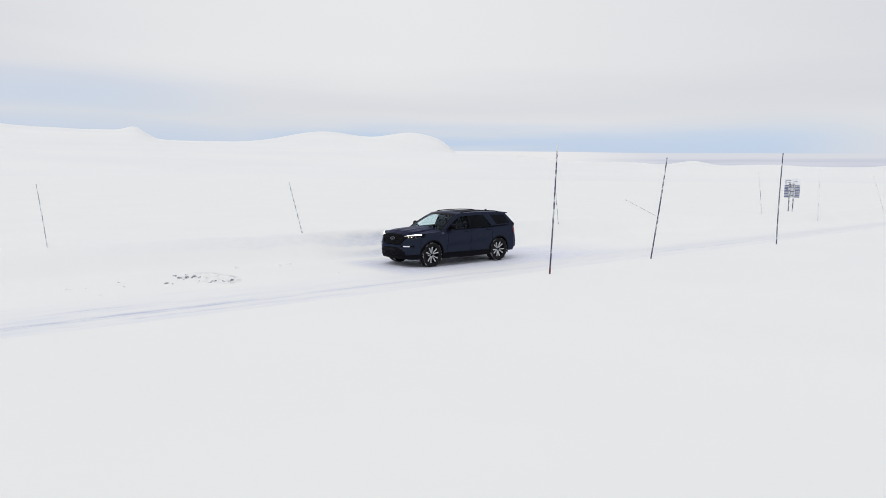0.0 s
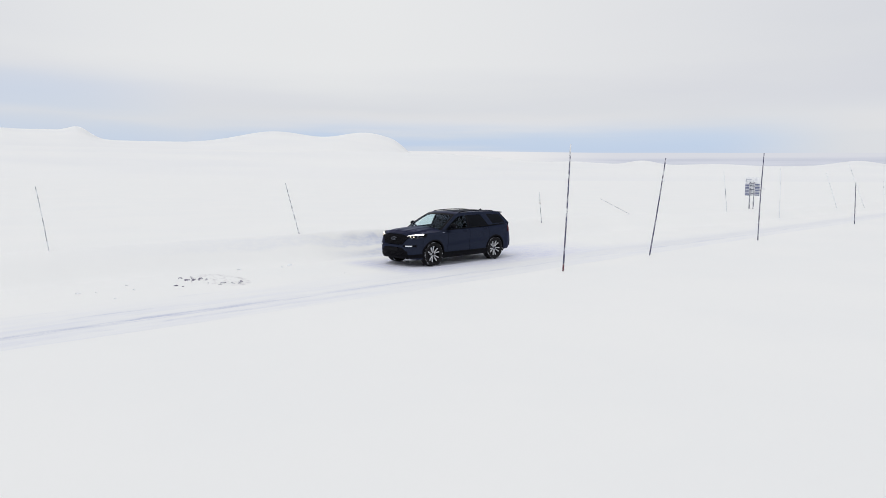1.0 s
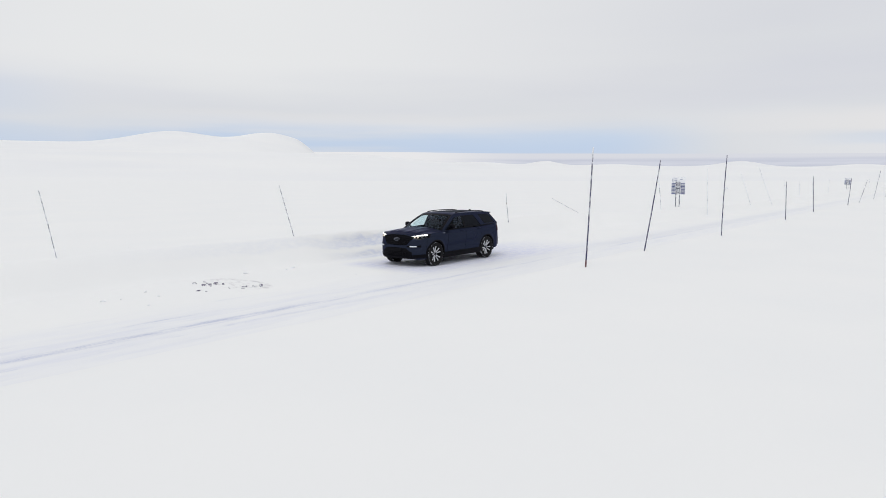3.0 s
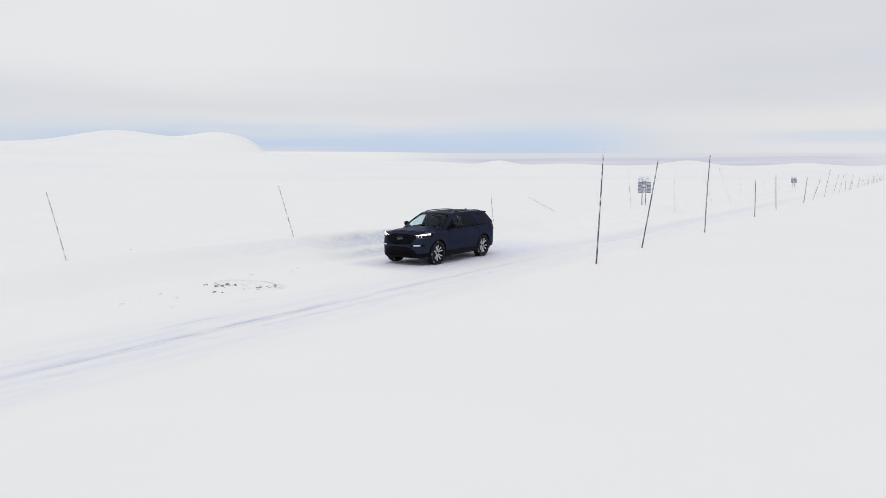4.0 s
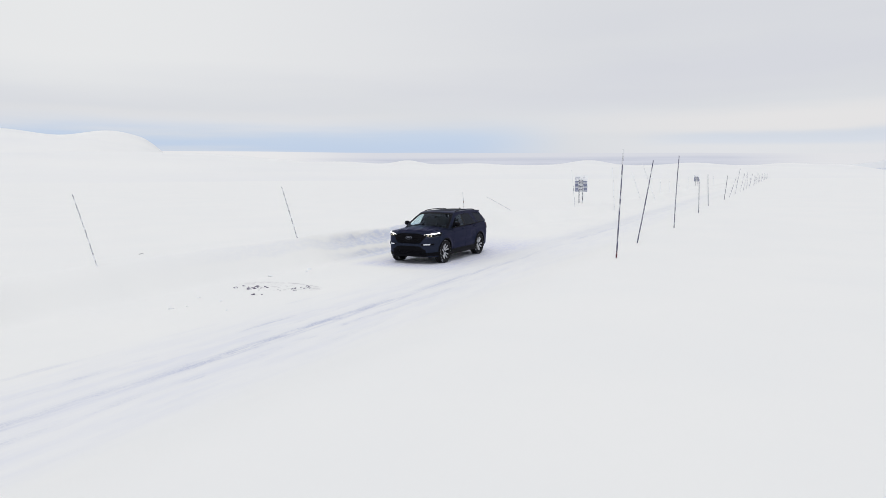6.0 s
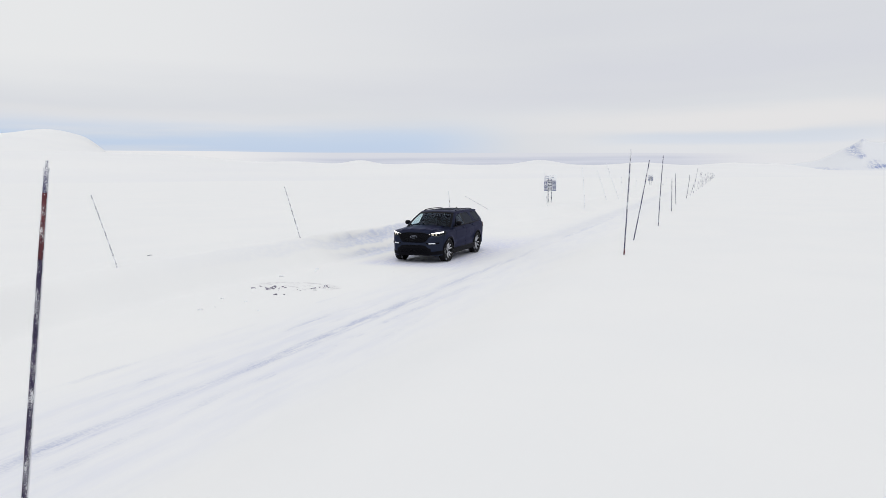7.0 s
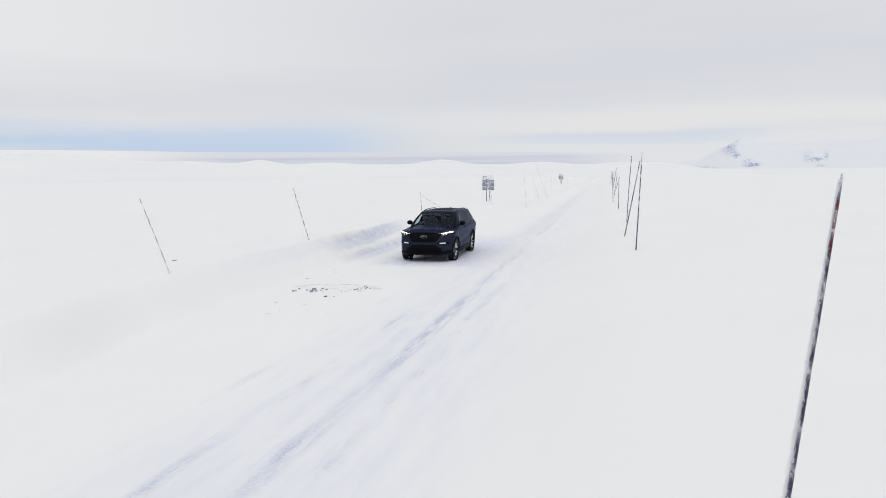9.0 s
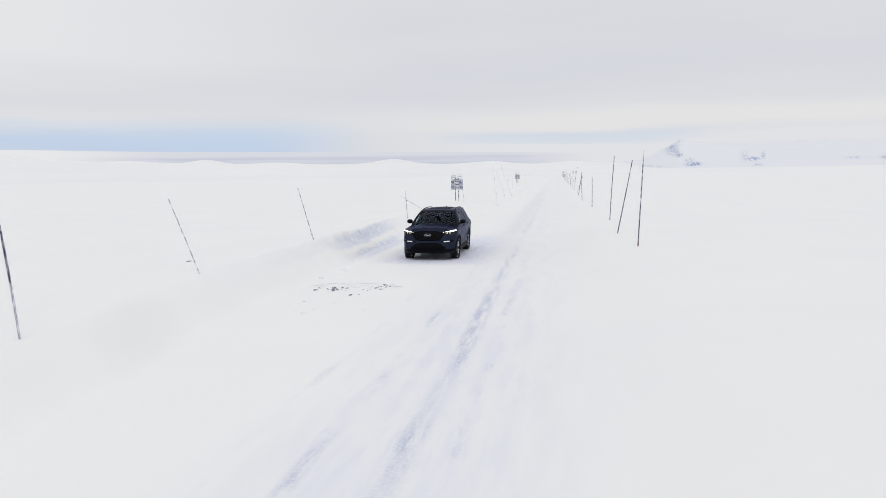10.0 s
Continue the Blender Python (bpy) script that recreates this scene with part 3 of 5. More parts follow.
def low_edge(y):
    f, r = y - NOSE, TAIL - y
    z = 0.27
    z += 0.10 * max(0.0, 1 - f / 0.16) ** 2 - 0.03 * max(0.0, 1 - f / 0.8)
    z += 0.14 * max(0.0, 1 - r / 0.9) + 0.06 * max(0.0, 1 - r / 0.12) ** 2
    for yw in (-AXLE, AXLE):
        if abs(y - yw) < ARCH_R:
            z = max(z, HUB_Z + math.sqrt(ARCH_R ** 2 - (y - yw) ** 2))
    return z


def shoulder(y):
    s = float(np.interp(y, [-2.44, -2.2, -1.9, -1.4, -0.9, 0.0, 1.0, 2.0, 2.4, 2.58], [0.96, 1.055, 1.085, 1.105, 1.145, 1.185, 1.205, 1.235, 1.23, 1.19]))
    return s - 0.05 * max(0.0, 1 - (y - NOSE) / 0.10) ** 2


def crown(y):
    c = float(np.interp(y, [-2.44, -2.36, -2.2, -1.9, -1.5, -1.1, -0.9], [0.99, 1.075, 1.115, 1.145, 1.175, 1.195, 1.20]))
    return c


def stations(y0, y1):
    s = set(np.round(np.arange(y0, y1, 0.05), 4))
    s |= {y0, y1}
    for yw in (-AXLE, AXLE):
        for a in np.linspace(0, math.pi, 41):
            s.add(round(yw + ARCH_R * math.cos(a), 4))
        s |= {round(yw - ARCH_R - 0.002, 4), round(yw + ARCH_R + 0.002, 4)}
    for d in (0.002, 0.006, 0.012, 0.02, 0.03, 0.045, 0.065, 0.09, 0.12, 0.16, 0.22):
        s |= {NOSE + d, TAIL - d}
    return sorted(v for v in s if y0 - 1e-9 <= v <= y1 + 1e-9)


def grid_faces(nu, nv, flip=False, base=0):
    f = []
    for i in range(nu - 1):
        for j in range(nv - 1):
            q = (base + i * nv + j, base + (i + 1) * nv + j, base + (i + 1) * nv + j + 1, base + i * nv + j + 1)
            f.append(q[::-1] if flip else q)
    return f


def slab(name, fn, nu, nv, thick, material, parent, label="", flip=False):
    """A curved panel: fn(u, v) gives its outer face, thick a vector to its back."""
    outer = [fn(i / (nu - 1), j / (nv - 1)) for i in range(nu) for j in range(nv)]
    back = [p + thick for p in outer]
    verts = list(outer)
    faces = grid_faces(nu, nv, flip)
    b = len(verts)
    verts += back
    faces += grid_faces(nu, nv, not flip, b)
    rim = [i * nv for i in range(nu)] + [(nu - 1) * nv + j for j in range(1, nv)] + [i * nv + nv - 1 for i in range(nu - 2, -1, -1)] + [j for j in range(nv - 2, 0, -1)]
    n = len(verts)
    verts += [outer[i] for i in rim] + [back[i] for i in rim]
    k = len(rim)
    for i in range(k):
        q = (n + i, n + (i + 1) % k, n + k + (i + 1) % k, n + k + i)
        faces.append(q if flip else q[::-1])
    ob = link_mesh(name, verts, faces, material, True, parent, label)
    bm = bmesh.new()
    bm.from_mesh(ob.data)
    bmesh.ops.recalc_face_normals(bm, faces=bm.faces)
    bm.to_mesh(ob.data)
    bm.free()
    return ob


def side_panel(name, sgn, y0, y1, material=M_PAINT, label="", gap=0.006):
    ys = stations(y0 + gap, y1 - gap)
    nv = 31

    def fn(u, v):
        y = ys[int(round(u * (len(ys) - 1)))]
        lo, hi = low_edge(y), shoulder(y)
        z = lo + (hi - lo) * v
        p = body_point(y, z)
        # rolled shoulder
        if v > 0.93:
            p.x *= 0.985
        return Vector((p.x * sgn, p.y, p.z))

    return slab(name, fn, len(ys), nv, Vector((-0.02 * sgn, 0, 0)), material, car, label, flip=sgn < 0)


def build_shell():
    for sgn in (1, -1):
        side_panel("front_fender", sgn, -1.98, -0.86)
        side_panel("rear_quarter", sgn, 1.17, TAIL - 0.02)
        side_panel("front_bumper_corner", sgn, NOSE + 0.002, -1.98, gap=0.001)
    # bonnet, with two raised creases
    ys = stations(NOSE + 0.002, -0.98)

    def bonnet(u, v):
        y = ys[int(round(u * (len(ys) - 1)))]
        s, c = shoulder(y), crown(y)
        e = body_point(y, s)
        k = v * 2 - 1
        x = e.x * 0.985 * k
        z = s + (c - s) * (1 - abs(k) ** 2.6)
        fade = smooth01((y + 2.4) / 0.35)
        ridge = 0.72 - 0.10 * smooth01((y + 2.4) / 1.4)
        z += fade * (0.026 * smooth01((ridge + 0.035 - abs(k)) / 0.07) - 0.012 * math.exp(-((abs(k) - ridge - 0.07) / 0.05) ** 2))
        z += fade * (0.012 * smooth01((0.36 - abs(k)) / 0.05) - 0.014 * math.exp(-(abs(k) / 0.16) ** 2))
        f = max(0.0, 1 - (y - NOSE) / 0.8)
        return Vector((x, y + nose_lean(z) * f - 0.10 * smooth01((y + 1.5) / 0.5) * (1 - k * k), z))

    slab("bonnet", bonnet, len(ys), 65, Vector((0, 0, -0.015)), M_PAINT, car)
    # liner behind the panel gaps, and the wheel wells
    ys2 = stations(NOSE + 0.03, TAIL - 0.03)
    for sgn in (1, -1):
        def liner(u, v, sgn=sgn):
            y = ys2[int(round(u * (len(ys2) - 1)))]
            lo, hi = low_edge(y) + 0.01, shoulder(y) - 0.03
            p = body_point(y, lo + (hi - lo) * v)
            return Vector(((max(p.x - 0.026, 0.0)) * sgn, p.y + (0.02 if y < 0 else -0.02), p.z))
        slab("inner_panel", liner, len(ys2), 6, Vector((-0.03 * sgn, 0, 0)), M_BLACK, car, flip=sgn < 0)
    # tailgate skin
    def tail(u, v):
        z = 0.42 + 0.80 * v
        k = u * 2 - 1
        w = 0.80
        d = 0.06 * k ** 4
        return Vector((w * k, TAIL - 0.035 - d + tail_lean(z), z))
    slab("tailgate", tail, 17, 9, Vector((0, -0.03, 0)), M_PAINT, car, flip=True)
    # floor pan
    def pan(u, v):
        y = -2.3 + 4.75 * u
        return Vector(((v * 2 - 1) * min(0.80, plan_half(y) * 0.9), y, 0.30))
    slab("underbody", pan, 12, 4, Vector((0, 0, 0.10)), M_BLACK, car)


build_shell()


# ------------------------------- cabin
def waist(y):
    return float(np.interp(y, [-1.1, -0.8, 0.0, 1.0, 2.0, 2.5], [0.875, 0.905, 0.932, 0.928, 0.890, 0.82]))


def roof_line(y):
    return float(np.interp(y, [-1.06, -0.8, -0.5, -0.22, 0.0, 0.5, 1.0, 1.5, 2.0, 2.3], [1.145, 1.318, 1.497, 1.638, 1.668, 1.680, 1.68, 1.672, 1.645, 1.62]))


def cabin_point(y, z, sgn=1, out=0.0):
    t = (z - 1.17) / 0.51
    x = waist(y) - 0.01 - 0.235 * t - 0.03 * t * t + 0.05 * t * (1 - t)
    x = min(x, plan_half(y) * 0.955 - 0.10 * t)
    return Vector(((x + out) * sgn, y, z))


def belt(y):
    return shoulder(y) - 0.005


def glass_top(y):
    return roof_line(y) - 0.080


def side_pane(name, sgn, lower, upper, material, parent, out=0.0, thick=0.006, zlo=None, zhi=None, nu=14, nv=9, label=""):
    """A panel of the cabin's side between two raking edges: lower and upper give (y0, y1) at the belt and the roof."""
    def fn(u, v):
        y = (lower[0] + (lower[1] - lower[0]) * u) * (1 - v) + (upper[0] + (upper[1] - upper[0]) * u) * v
        a = (zlo or belt)(y)
        b = (zhi or glass_top)(y)
        z = a + (b - a) * v
        return cabin_point(y, z, sgn, out)
    return slab(name, fn, nu, nv, Vector((-thick * sgn, 0, 0)), material, parent, label, flip=sgn < 0)


def windscreen_point(u, v, out=0.0):
    ya = -1.06 + 0.80 * v
    za = roof_line(ya)
    e = cabin_point(ya, za)
    k = u * 2 - 1
    bow = 0.17 * (1 - v) + 0.075 * v
    return Vector((e.x * 0.955 * k, ya - bow * (1 - k * k) - out, za + 0.012 + 0.035 * (1 - k * k) * (0.4 + 0.6 * v) + out))


def build_cabin():
    slab("windscreen", windscreen_point, 21, 15, Vector((0, 0.004, -0.005)), M_SCREEN, car, "dark clear windscreen")
    # black border baked into the screen's edge
    slab("screen_border", lambda u, v: windscreen_point(u, 0.90 + 0.10 * v, 0.003), 21, 4, Vector((0, 0.003, -0.003)), M_GLOSSBLACK, car)
    for u0 in (0.0, 0.955):
        slab("screen_border", lambda u, v, u0=u0: windscreen_point(u0 + 0.045 * u, 0.90 * v, 0.003), 3, 12, Vector((0, 0.003, -0.003)), M_GLOSSBLACK, car)
    # roof, with its dark glass panel
    def roof(u, v, lift=0.0, k0=1.0, ya=-0.27, yb=2.08):
        y = ya + (yb - ya) * u
        z = roof_line(y)
        e = cabin_point(y, z)
        k = (v * 2 - 1) * k0
        fade = smooth01((y + 0.27) / 0.5)
        return Vector((e.x * k, y - 0.075 * (1 - k * k) * (1 - fade), z + 0.012 + (0.023 + 0.012) * (1 - k * k) + lift))
    slab("roof", roof, 30, 17, Vector((0, 0, -0.03)), M_PAINT, car)
    slab("roof_glass", lambda u, v: roof(u, v, 0.005, 0.62, 0.02, 1.45), 16, 11, Vector((0, 0, -0.004)), M_ROOFGLASS, car, "dark glass roof panel")
    slab("headliner", lambda u, v: roof(u, v, -0.045, 0.99), 16, 9, Vector((0, 0, -0.012)), M_CABIN, car)
    slab("load_cover", lambda u, v: Vector(((v * 2 - 1) * 0.82, 1.35 + 1.02 * u, 1.16)), 4, 4, Vector((0, 0, -0.02)), M_CABIN, car)
    # rear window and spoiler
    def rear(u, v):
        y = 2.48 - 0.40 * v
        z = 1.19 + 0.43 * v
        e = cabin_point(y, z)
        k = u * 2 - 1
        return Vector((e.x * 0.99 * k, y + 0.06 * (1 - k * k), z))
    slab("rear_window", rear, 13, 9, Vector((0, -0.006, 0)), M_TINT, car, flip=True)
    slab("spoiler", lambda u, v: Vector(((v * 2 - 1) * (0.66 - 0.03 * u), 2.02 + 0.20 * u, 1.655 - 0.012 * u + 0.02 * (1 - (v * 2 - 1) ** 2))), 5, 13, Vector((0, -0.01, -0.035)), M_PAINT, car)
    # dark deck inside, dashboard, seats
    slab("cabin_floor", lambda u, v: Vector(((v * 2 - 1) * 0.80, -1.05 + 3.4 * u, 0.88)), 6, 4, Vector((0, 0, -0.03)), M_CABIN, car)
    slab("dashboard", lambda u, v: Vector(((v * 2 - 1) * 0.78, -1.12 + 0.62 * u, 1.13 - 0.10 * u * u)), 7, 9, Vector((0, 0.02, -0.16)), M_CABIN, car)
    for x, y, w in ((0.40, 0.05, 0.27), (-0.40, 0.05, 0.27), (0.42, 1.0, 0.25), (-0.42, 1.0, 0.25)):
        seat = empty("seat")
        seat.parent = car
        bm = bmesh.new()
        bmesh.ops.create_cube(bm, size=1.0, matrix=Matrix.Translation((x, y, 1.11)) @ Matrix.Rotation(radians(-14), 4, "X") @ Matrix.Diagonal((w * 2, 0.14, 0.62, 1)))
        bmesh.ops.bevel(bm, geom=bm.edges[:], offset=0.045, segments=3, affect="EDGES")
        part("backrest", bm, M_CABIN, seat)
        bm = bmesh.new()
        bmesh.ops.create_cube(bm, size=1.0, matrix=Matrix.Translation((x, y + 0.09, 1.42)) @ Matrix.Diagonal((0.27, 0.09, 0.17, 1)))
        bmesh.ops.bevel(bm, geom=bm.edges[:], offset=0.035, segments=3, affect="EDGES")
        part("headrest", bm, M_CABIN, seat)
    part("steering_wheel", ring_mesh(0.18, 0.016, Matrix.Translation((0.40, -0.52, 1.06)) @ Matrix.Rotation(radians(64), 4, "X")), M_CABIN, car, smooth=True)
    bm = bmesh.new()
    bmesh.ops.create_cube(bm, size=1.0, matrix=Matrix.Translation((0, -0.36, 1.56)) @ Matrix.Diagonal((0.24, 0.03, 0.07, 1)))
    bmesh.ops.bevel(bm, geom=bm.edges[:], offset=0.012, segments=2, affect="EDGES")
    part("rear_view_mirror", bm, M_CABIN, car)
    for sgn in (1, -1):
        # doors carry their glass and handles
        fd = side_panel("front_door", sgn, -0.86, 0.18)
        rd = side_panel("rear_door", sgn, 0.18, 1.17)
        side_pane("door_window", sgn, (-0.82, 0.13), (-0.24, 0.17), M_DOORGLASS, fd)
        side_pane("door_window", sgn, (0.22, 1.20), (0.26, 0.93), M_TINT, rd)
        side_pane("quarter_window", sgn, (1.47, 2.20), (1.25, 1.96), M_TINT, car, zlo=lambda y: belt(y) + 0.045)
        side_pane("centre_pillar", sgn, (0.13, 0.22), (0.17, 0.26), M_GLOSSBLACK, car, 0.004, 0.03, nu=3)
        side_pane("rear_pillar", sgn, (1.20, 1.47), (0.93, 1.25), M_PAINT, car, 0.006, 0.03, nu=5)
        side_pane("tail_pillar", sgn, (2.20, 2.46), (1.96, 2.06), M_PAINT, car, 0.006, 0.03, nu=5)
        side_pane("quarter_base", sgn, (1.40, 2.30), (1.38, 2.26), M_PAINT, car, 0.004, 0.03, zhi=lambda y: belt(y) + 0.045, nu=8, nv=3)
        side_pane("mirror_sail", sgn, (-0.98, -0.74), (-0.84, -0.68), M_GLOSSBLACK, car, 0.002, 0.02, zhi=lambda y: min(glass_top(y) + 0.03, 1.27), nu=6, nv=5)
        # cant rail with the screen pillar, one sweep from bonnet to tail
        ys = list(np.linspace(-1.06, 2.08, 44))
        def rail(u, v, sgn=sgn):
            y = ys[int(round(u * 43))]
            zr = roof_line(y)
            a = glass_top(y) - 0.004 if y > -0.72 else zr - 0.095
            z = a + (zr + 0.012 - a) * v
            p = cabin_point(y, min(z, zr), sgn, 0.010)
            p.z = z
            if v > 0.85:
                p.x -= 0.02 * sgn
            return p
        slab("cant_rail", rail, 44, 6, Vector((-0.035 * sgn, 0, -0.004)), M_PAINT, car, flip=sgn < 0)
        # black strip under the glass
        def strip(u, v, sgn=sgn):
            y = -0.86 + 3.2 * u
            return cabin_point(y, belt(y) - 0.004 + 0.024 * v, sgn, 0.012)
        slab("belt_moulding", strip, 30, 3, Vector((-0.02 * sgn, 0, 0)), M_GLOSSBLACK, car, flip=sgn < 0)
        for door, yc in ((fd, -0.03), (rd, 1.00)):
            def handle(u, v, yc=yc, sgn=sgn):
                y = yc - 0.11 + 0.22 * u
                z = 1.085 + (0.02 if yc > 0.5 else 0.0) + 0.034 * v
                p = body_point(y, z)
                return Vector(((p.x + 0.030 * math.sin(math.pi * u) ** 0.4 + 0.002) * sgn, p.y, p.z))
            slab("door_handle", handle, 9, 4, Vector((-0.012 * sgn, 0, 0)), M_PAINT, door, flip=sgn < 0)
        # cladding: sill and both arches
        def sill(u, v, sgn=sgn):
            y = -AXLE + ARCH_R - 0.02 + (2 * AXLE - 2 * ARCH_R + 0.04) * u
            z = 0.24 + 0.18 * v
            p = body_point(y, max(z, 0.27))
            return Vector(((p.x + 0.016 - 0.02 * max(0, 0.3 - v)) * sgn, y, z))
        slab("sill_cladding", sill, 24, 6, Vector((-0.06 * sgn, 0, 0)), M_BLACK, car, flip=sgn < 0)
        part("sill_edge", sweep([Vector(((body_point(y, 0.43).x + 0.014) * sgn, y, 0.422)) for y in np.linspace(-AXLE + ARCH_R + 0.02, AXLE - ARCH_R - 0.02, 15)], 0.010, 0.006, 6), M_GLOSSBLACK, car, smooth=True)
        # mud flap behind each wheel
        for yw in (-AXLE, AXLE):
            slab("mud_flap", lambda u, v, yw=yw, sgn=sgn: Vector(((0.76 + 0.18 * u) * sgn, yw + ARCH_R + 0.015 - 0.03 * v, 0.36 - 0.10 * v)), 4, 5, Vector((0, 0.012, 0)), M_BLACK, car)
        for yw in (-AXLE, AXLE):
            def arch(u, v, yw=yw, sgn=sgn):
                a = radians(-14 + 208 * u)
                rr = ARCH_R - 0.018 + 0.042 * v
                y, z = yw - rr * math.cos(a), HUB_Z + rr * math.sin(a)
                p = body_point(y, max(z, 0.22))
                return Vector(((p.x + 0.020 - 0.012 * v) * sgn, p.y, z))
            slab("wheel_arch_trim", arch, 40, 4, Vector((-0.09 * sgn, 0, 0)), M_BLACK, car, flip=sgn < 0)
            def well(u, v, yw=yw, sgn=sgn):
                a = radians(-8 + 196 * u)
                return Vector(((0.93 - 0.36 * v) * sgn, yw - (ARCH_R + 0.004) * math.cos(a), HUB_Z + (ARCH_R + 0.004) * math.sin(a)))
            slab("wheel_well", well, 24, 3, Vector((0, 0, 0.01)), M_BLACK, car)
        # roof rail on its feet
        path = []
        for k in range(25):
            u = k / 24
            y = -0.02 + 1.80 * u
            zr = roof_line(y)
            rise = 0.034 * min(1.0, math.sin(math.pi * u) ** 0.35 * 1.02)
            e = cabin_point(y, zr)
            path.append(Vector(((e.x - 0.045) * sgn, y, zr + 0.018 + rise)))
        part("roof_rail", sweep(path, 0.018, 0.016), M_GLOSSBLACK, car, smooth=True)
        # door mirror
        bm = bmesh.new()
        bmesh.ops.create_uvsphere(bm, u_segments=20, v_segments=12, radius=1.0)
        for vtx in bm.verts:
            c = vtx.co
            c.x, c.y, c.z = [math.copysign(abs(q) ** 0.85, q) for q in c]
            vtx.co = Vector((c.x * 0.112, c.y * 0.085 if c.y < 0 else c.y * 0.03, c.z * 0.082))
        bmesh.ops.transform(bm, matrix=Matrix.Translation((1.010 * sgn, -0.65, 1.275)) @ Matrix.Rotation(radians(8 * sgn), 4, "Z"), verts=bm.verts)
        m = part("mirror", bm, M_GLOSSBLACK, car, smooth=True)
        bm = bmesh.new()
        bmesh.ops.create_cube(bm, size=1.0, matrix=Matrix.Translation((0.905 * sgn, -0.65, 1.205)) @ Matrix.Rotation(radians(-22 * sgn), 4, "Y") @ Matrix.Diagonal((0.14, 0.07, 0.04, 1)))
        bmesh.ops.bevel(bm, geom=bm.edges[:], offset=0.012, segments=2, affect="EDGES")
        part("mirror_arm", bm, M_GLOSSBLACK, m)
        # fender emblem as a plain bright bar
        slab("fender_emblem", lambda u, v, sgn=sgn: Vector(((body_point(-1.12 + 0.08 * u, 1.065 + 0.02 * v).x + 0.004) * sgn, -1.12 + 0.08 * u, 1.065 + 0.02 * v)), 5, 3, Vector((-0.004 * sgn, 0, 0)), M_CHROME, car, flip=sgn < 0)
        # tail lamp wrapping the corner
        def tail_lamp(u, v, sgn=sgn):
            y = TAIL - 0.36 + 0.345 * u
            z = 0.96 + 0.19 * v + 0.02 * u
            p = body_point(y, z)
            return Vector(((p.x + 0.020) * sgn, p.y + 0.012 * u, p.z))
        slab("tail_lamp", tail_lamp, 10, 6, Vector((-0.02 * sgn, 0, 0)), M_TAIL, car, "red tail lamp", flip=sgn < 0)
    # aerial fin
    fin = [(-0.09, 0), (0.10, 0), (0.10, 0.02), (0.07, 0.050), (0.045, 0.052), (0.0, 0.025)]
    bm = bmesh.new()
    a = [bm.verts.new((0.016 if z < 0.05 else 0.007, 1.70 + y, 1.694 + z)) for y, z in fin]
    b = [bm.verts.new((-0.016 if z < 0.05 else -0.007, 1.70 + y, 1.694 + z)) for y, z in fin]
    bm.faces.new(a), bm.faces.new(b[::-1])
    for i in range(len(fin)):
        bm.faces.new((a[i], b[i], b[(i + 1) % len(fin)], a[(i + 1) % len(fin)]))
    part("aerial", bm, M_GLOSSBLACK, car)


def ring_mesh(R, r, m, nu=40, nv=10):
    bm = bmesh.new()
    vs = [[bm.verts.new(m @ Vector(((R + r * math.cos(b)) * math.cos(a), (R + r * math.cos(b)) * math.sin(a), r * math.sin(b))))
           for b in np.linspace(0, 2 * math.pi, nv, endpoint=False)] for a in np.linspace(0, 2 * math.pi, nu, endpoint=False)]
    for i in range(nu):
        for j in range(nv):
            bm.faces.new((vs[i][j], vs[(i + 1) % nu][j], vs[(i + 1) % nu][(j + 1) % nv], vs[i][(j + 1) % nv]))
    return bm


def sweep(path, rx, rz, n=10):
    """A closed tube of elliptic section along a path."""
    bm = bmesh.new()
    rings = []
    for k, p in enumerate(path):
        t = (path[min(k + 1, len(path) - 1)] - path[max(k - 1, 0)]).normalized()
        s = t.cross(Vector((0, 0, 1)) if abs(t.z) < 0.9 else Vector((1, 0, 0))).normalized()
        w = s.cross(t).normalized()
        fx = rx[k] if isinstance(rx, list) else rx
        fz = rz[k] if isinstance(rz, list) else rz
        rings.append([bm.verts.new(p + s * fx * math.cos(a) + w * fz * math.sin(a)) for a in np.linspace(0, 2 * math.pi, n, endpoint=False)])
    for a, b in zip(rings, rings[1:]):
        for j in range(n):
            bm.faces.new((a[j], a[(j + 1) % n], b[(j + 1) % n], b[j]))
    bm.faces.new(rings[0]), bm.faces.new(rings[-1][::-1])
    bmesh.ops.recalc_face_normals(bm, faces=bm.faces)
    return bm


build_cabin()


# ------------------------------- the face of the car
def front_patch(name, x0, x1, lo, hi, out, thick, material, parent=None, nu=21, nv=7, label=""):
    return slab(name, lambda u, v: front_point(x0 + (x1 - x0) * u, lo(x0 + (x1 - x0) * u) * (1 - v) + hi(x0 + (x1 - x0) * u) * v, out), nu, nv, Vector((0, thick, 0)), material, parent or car, label)


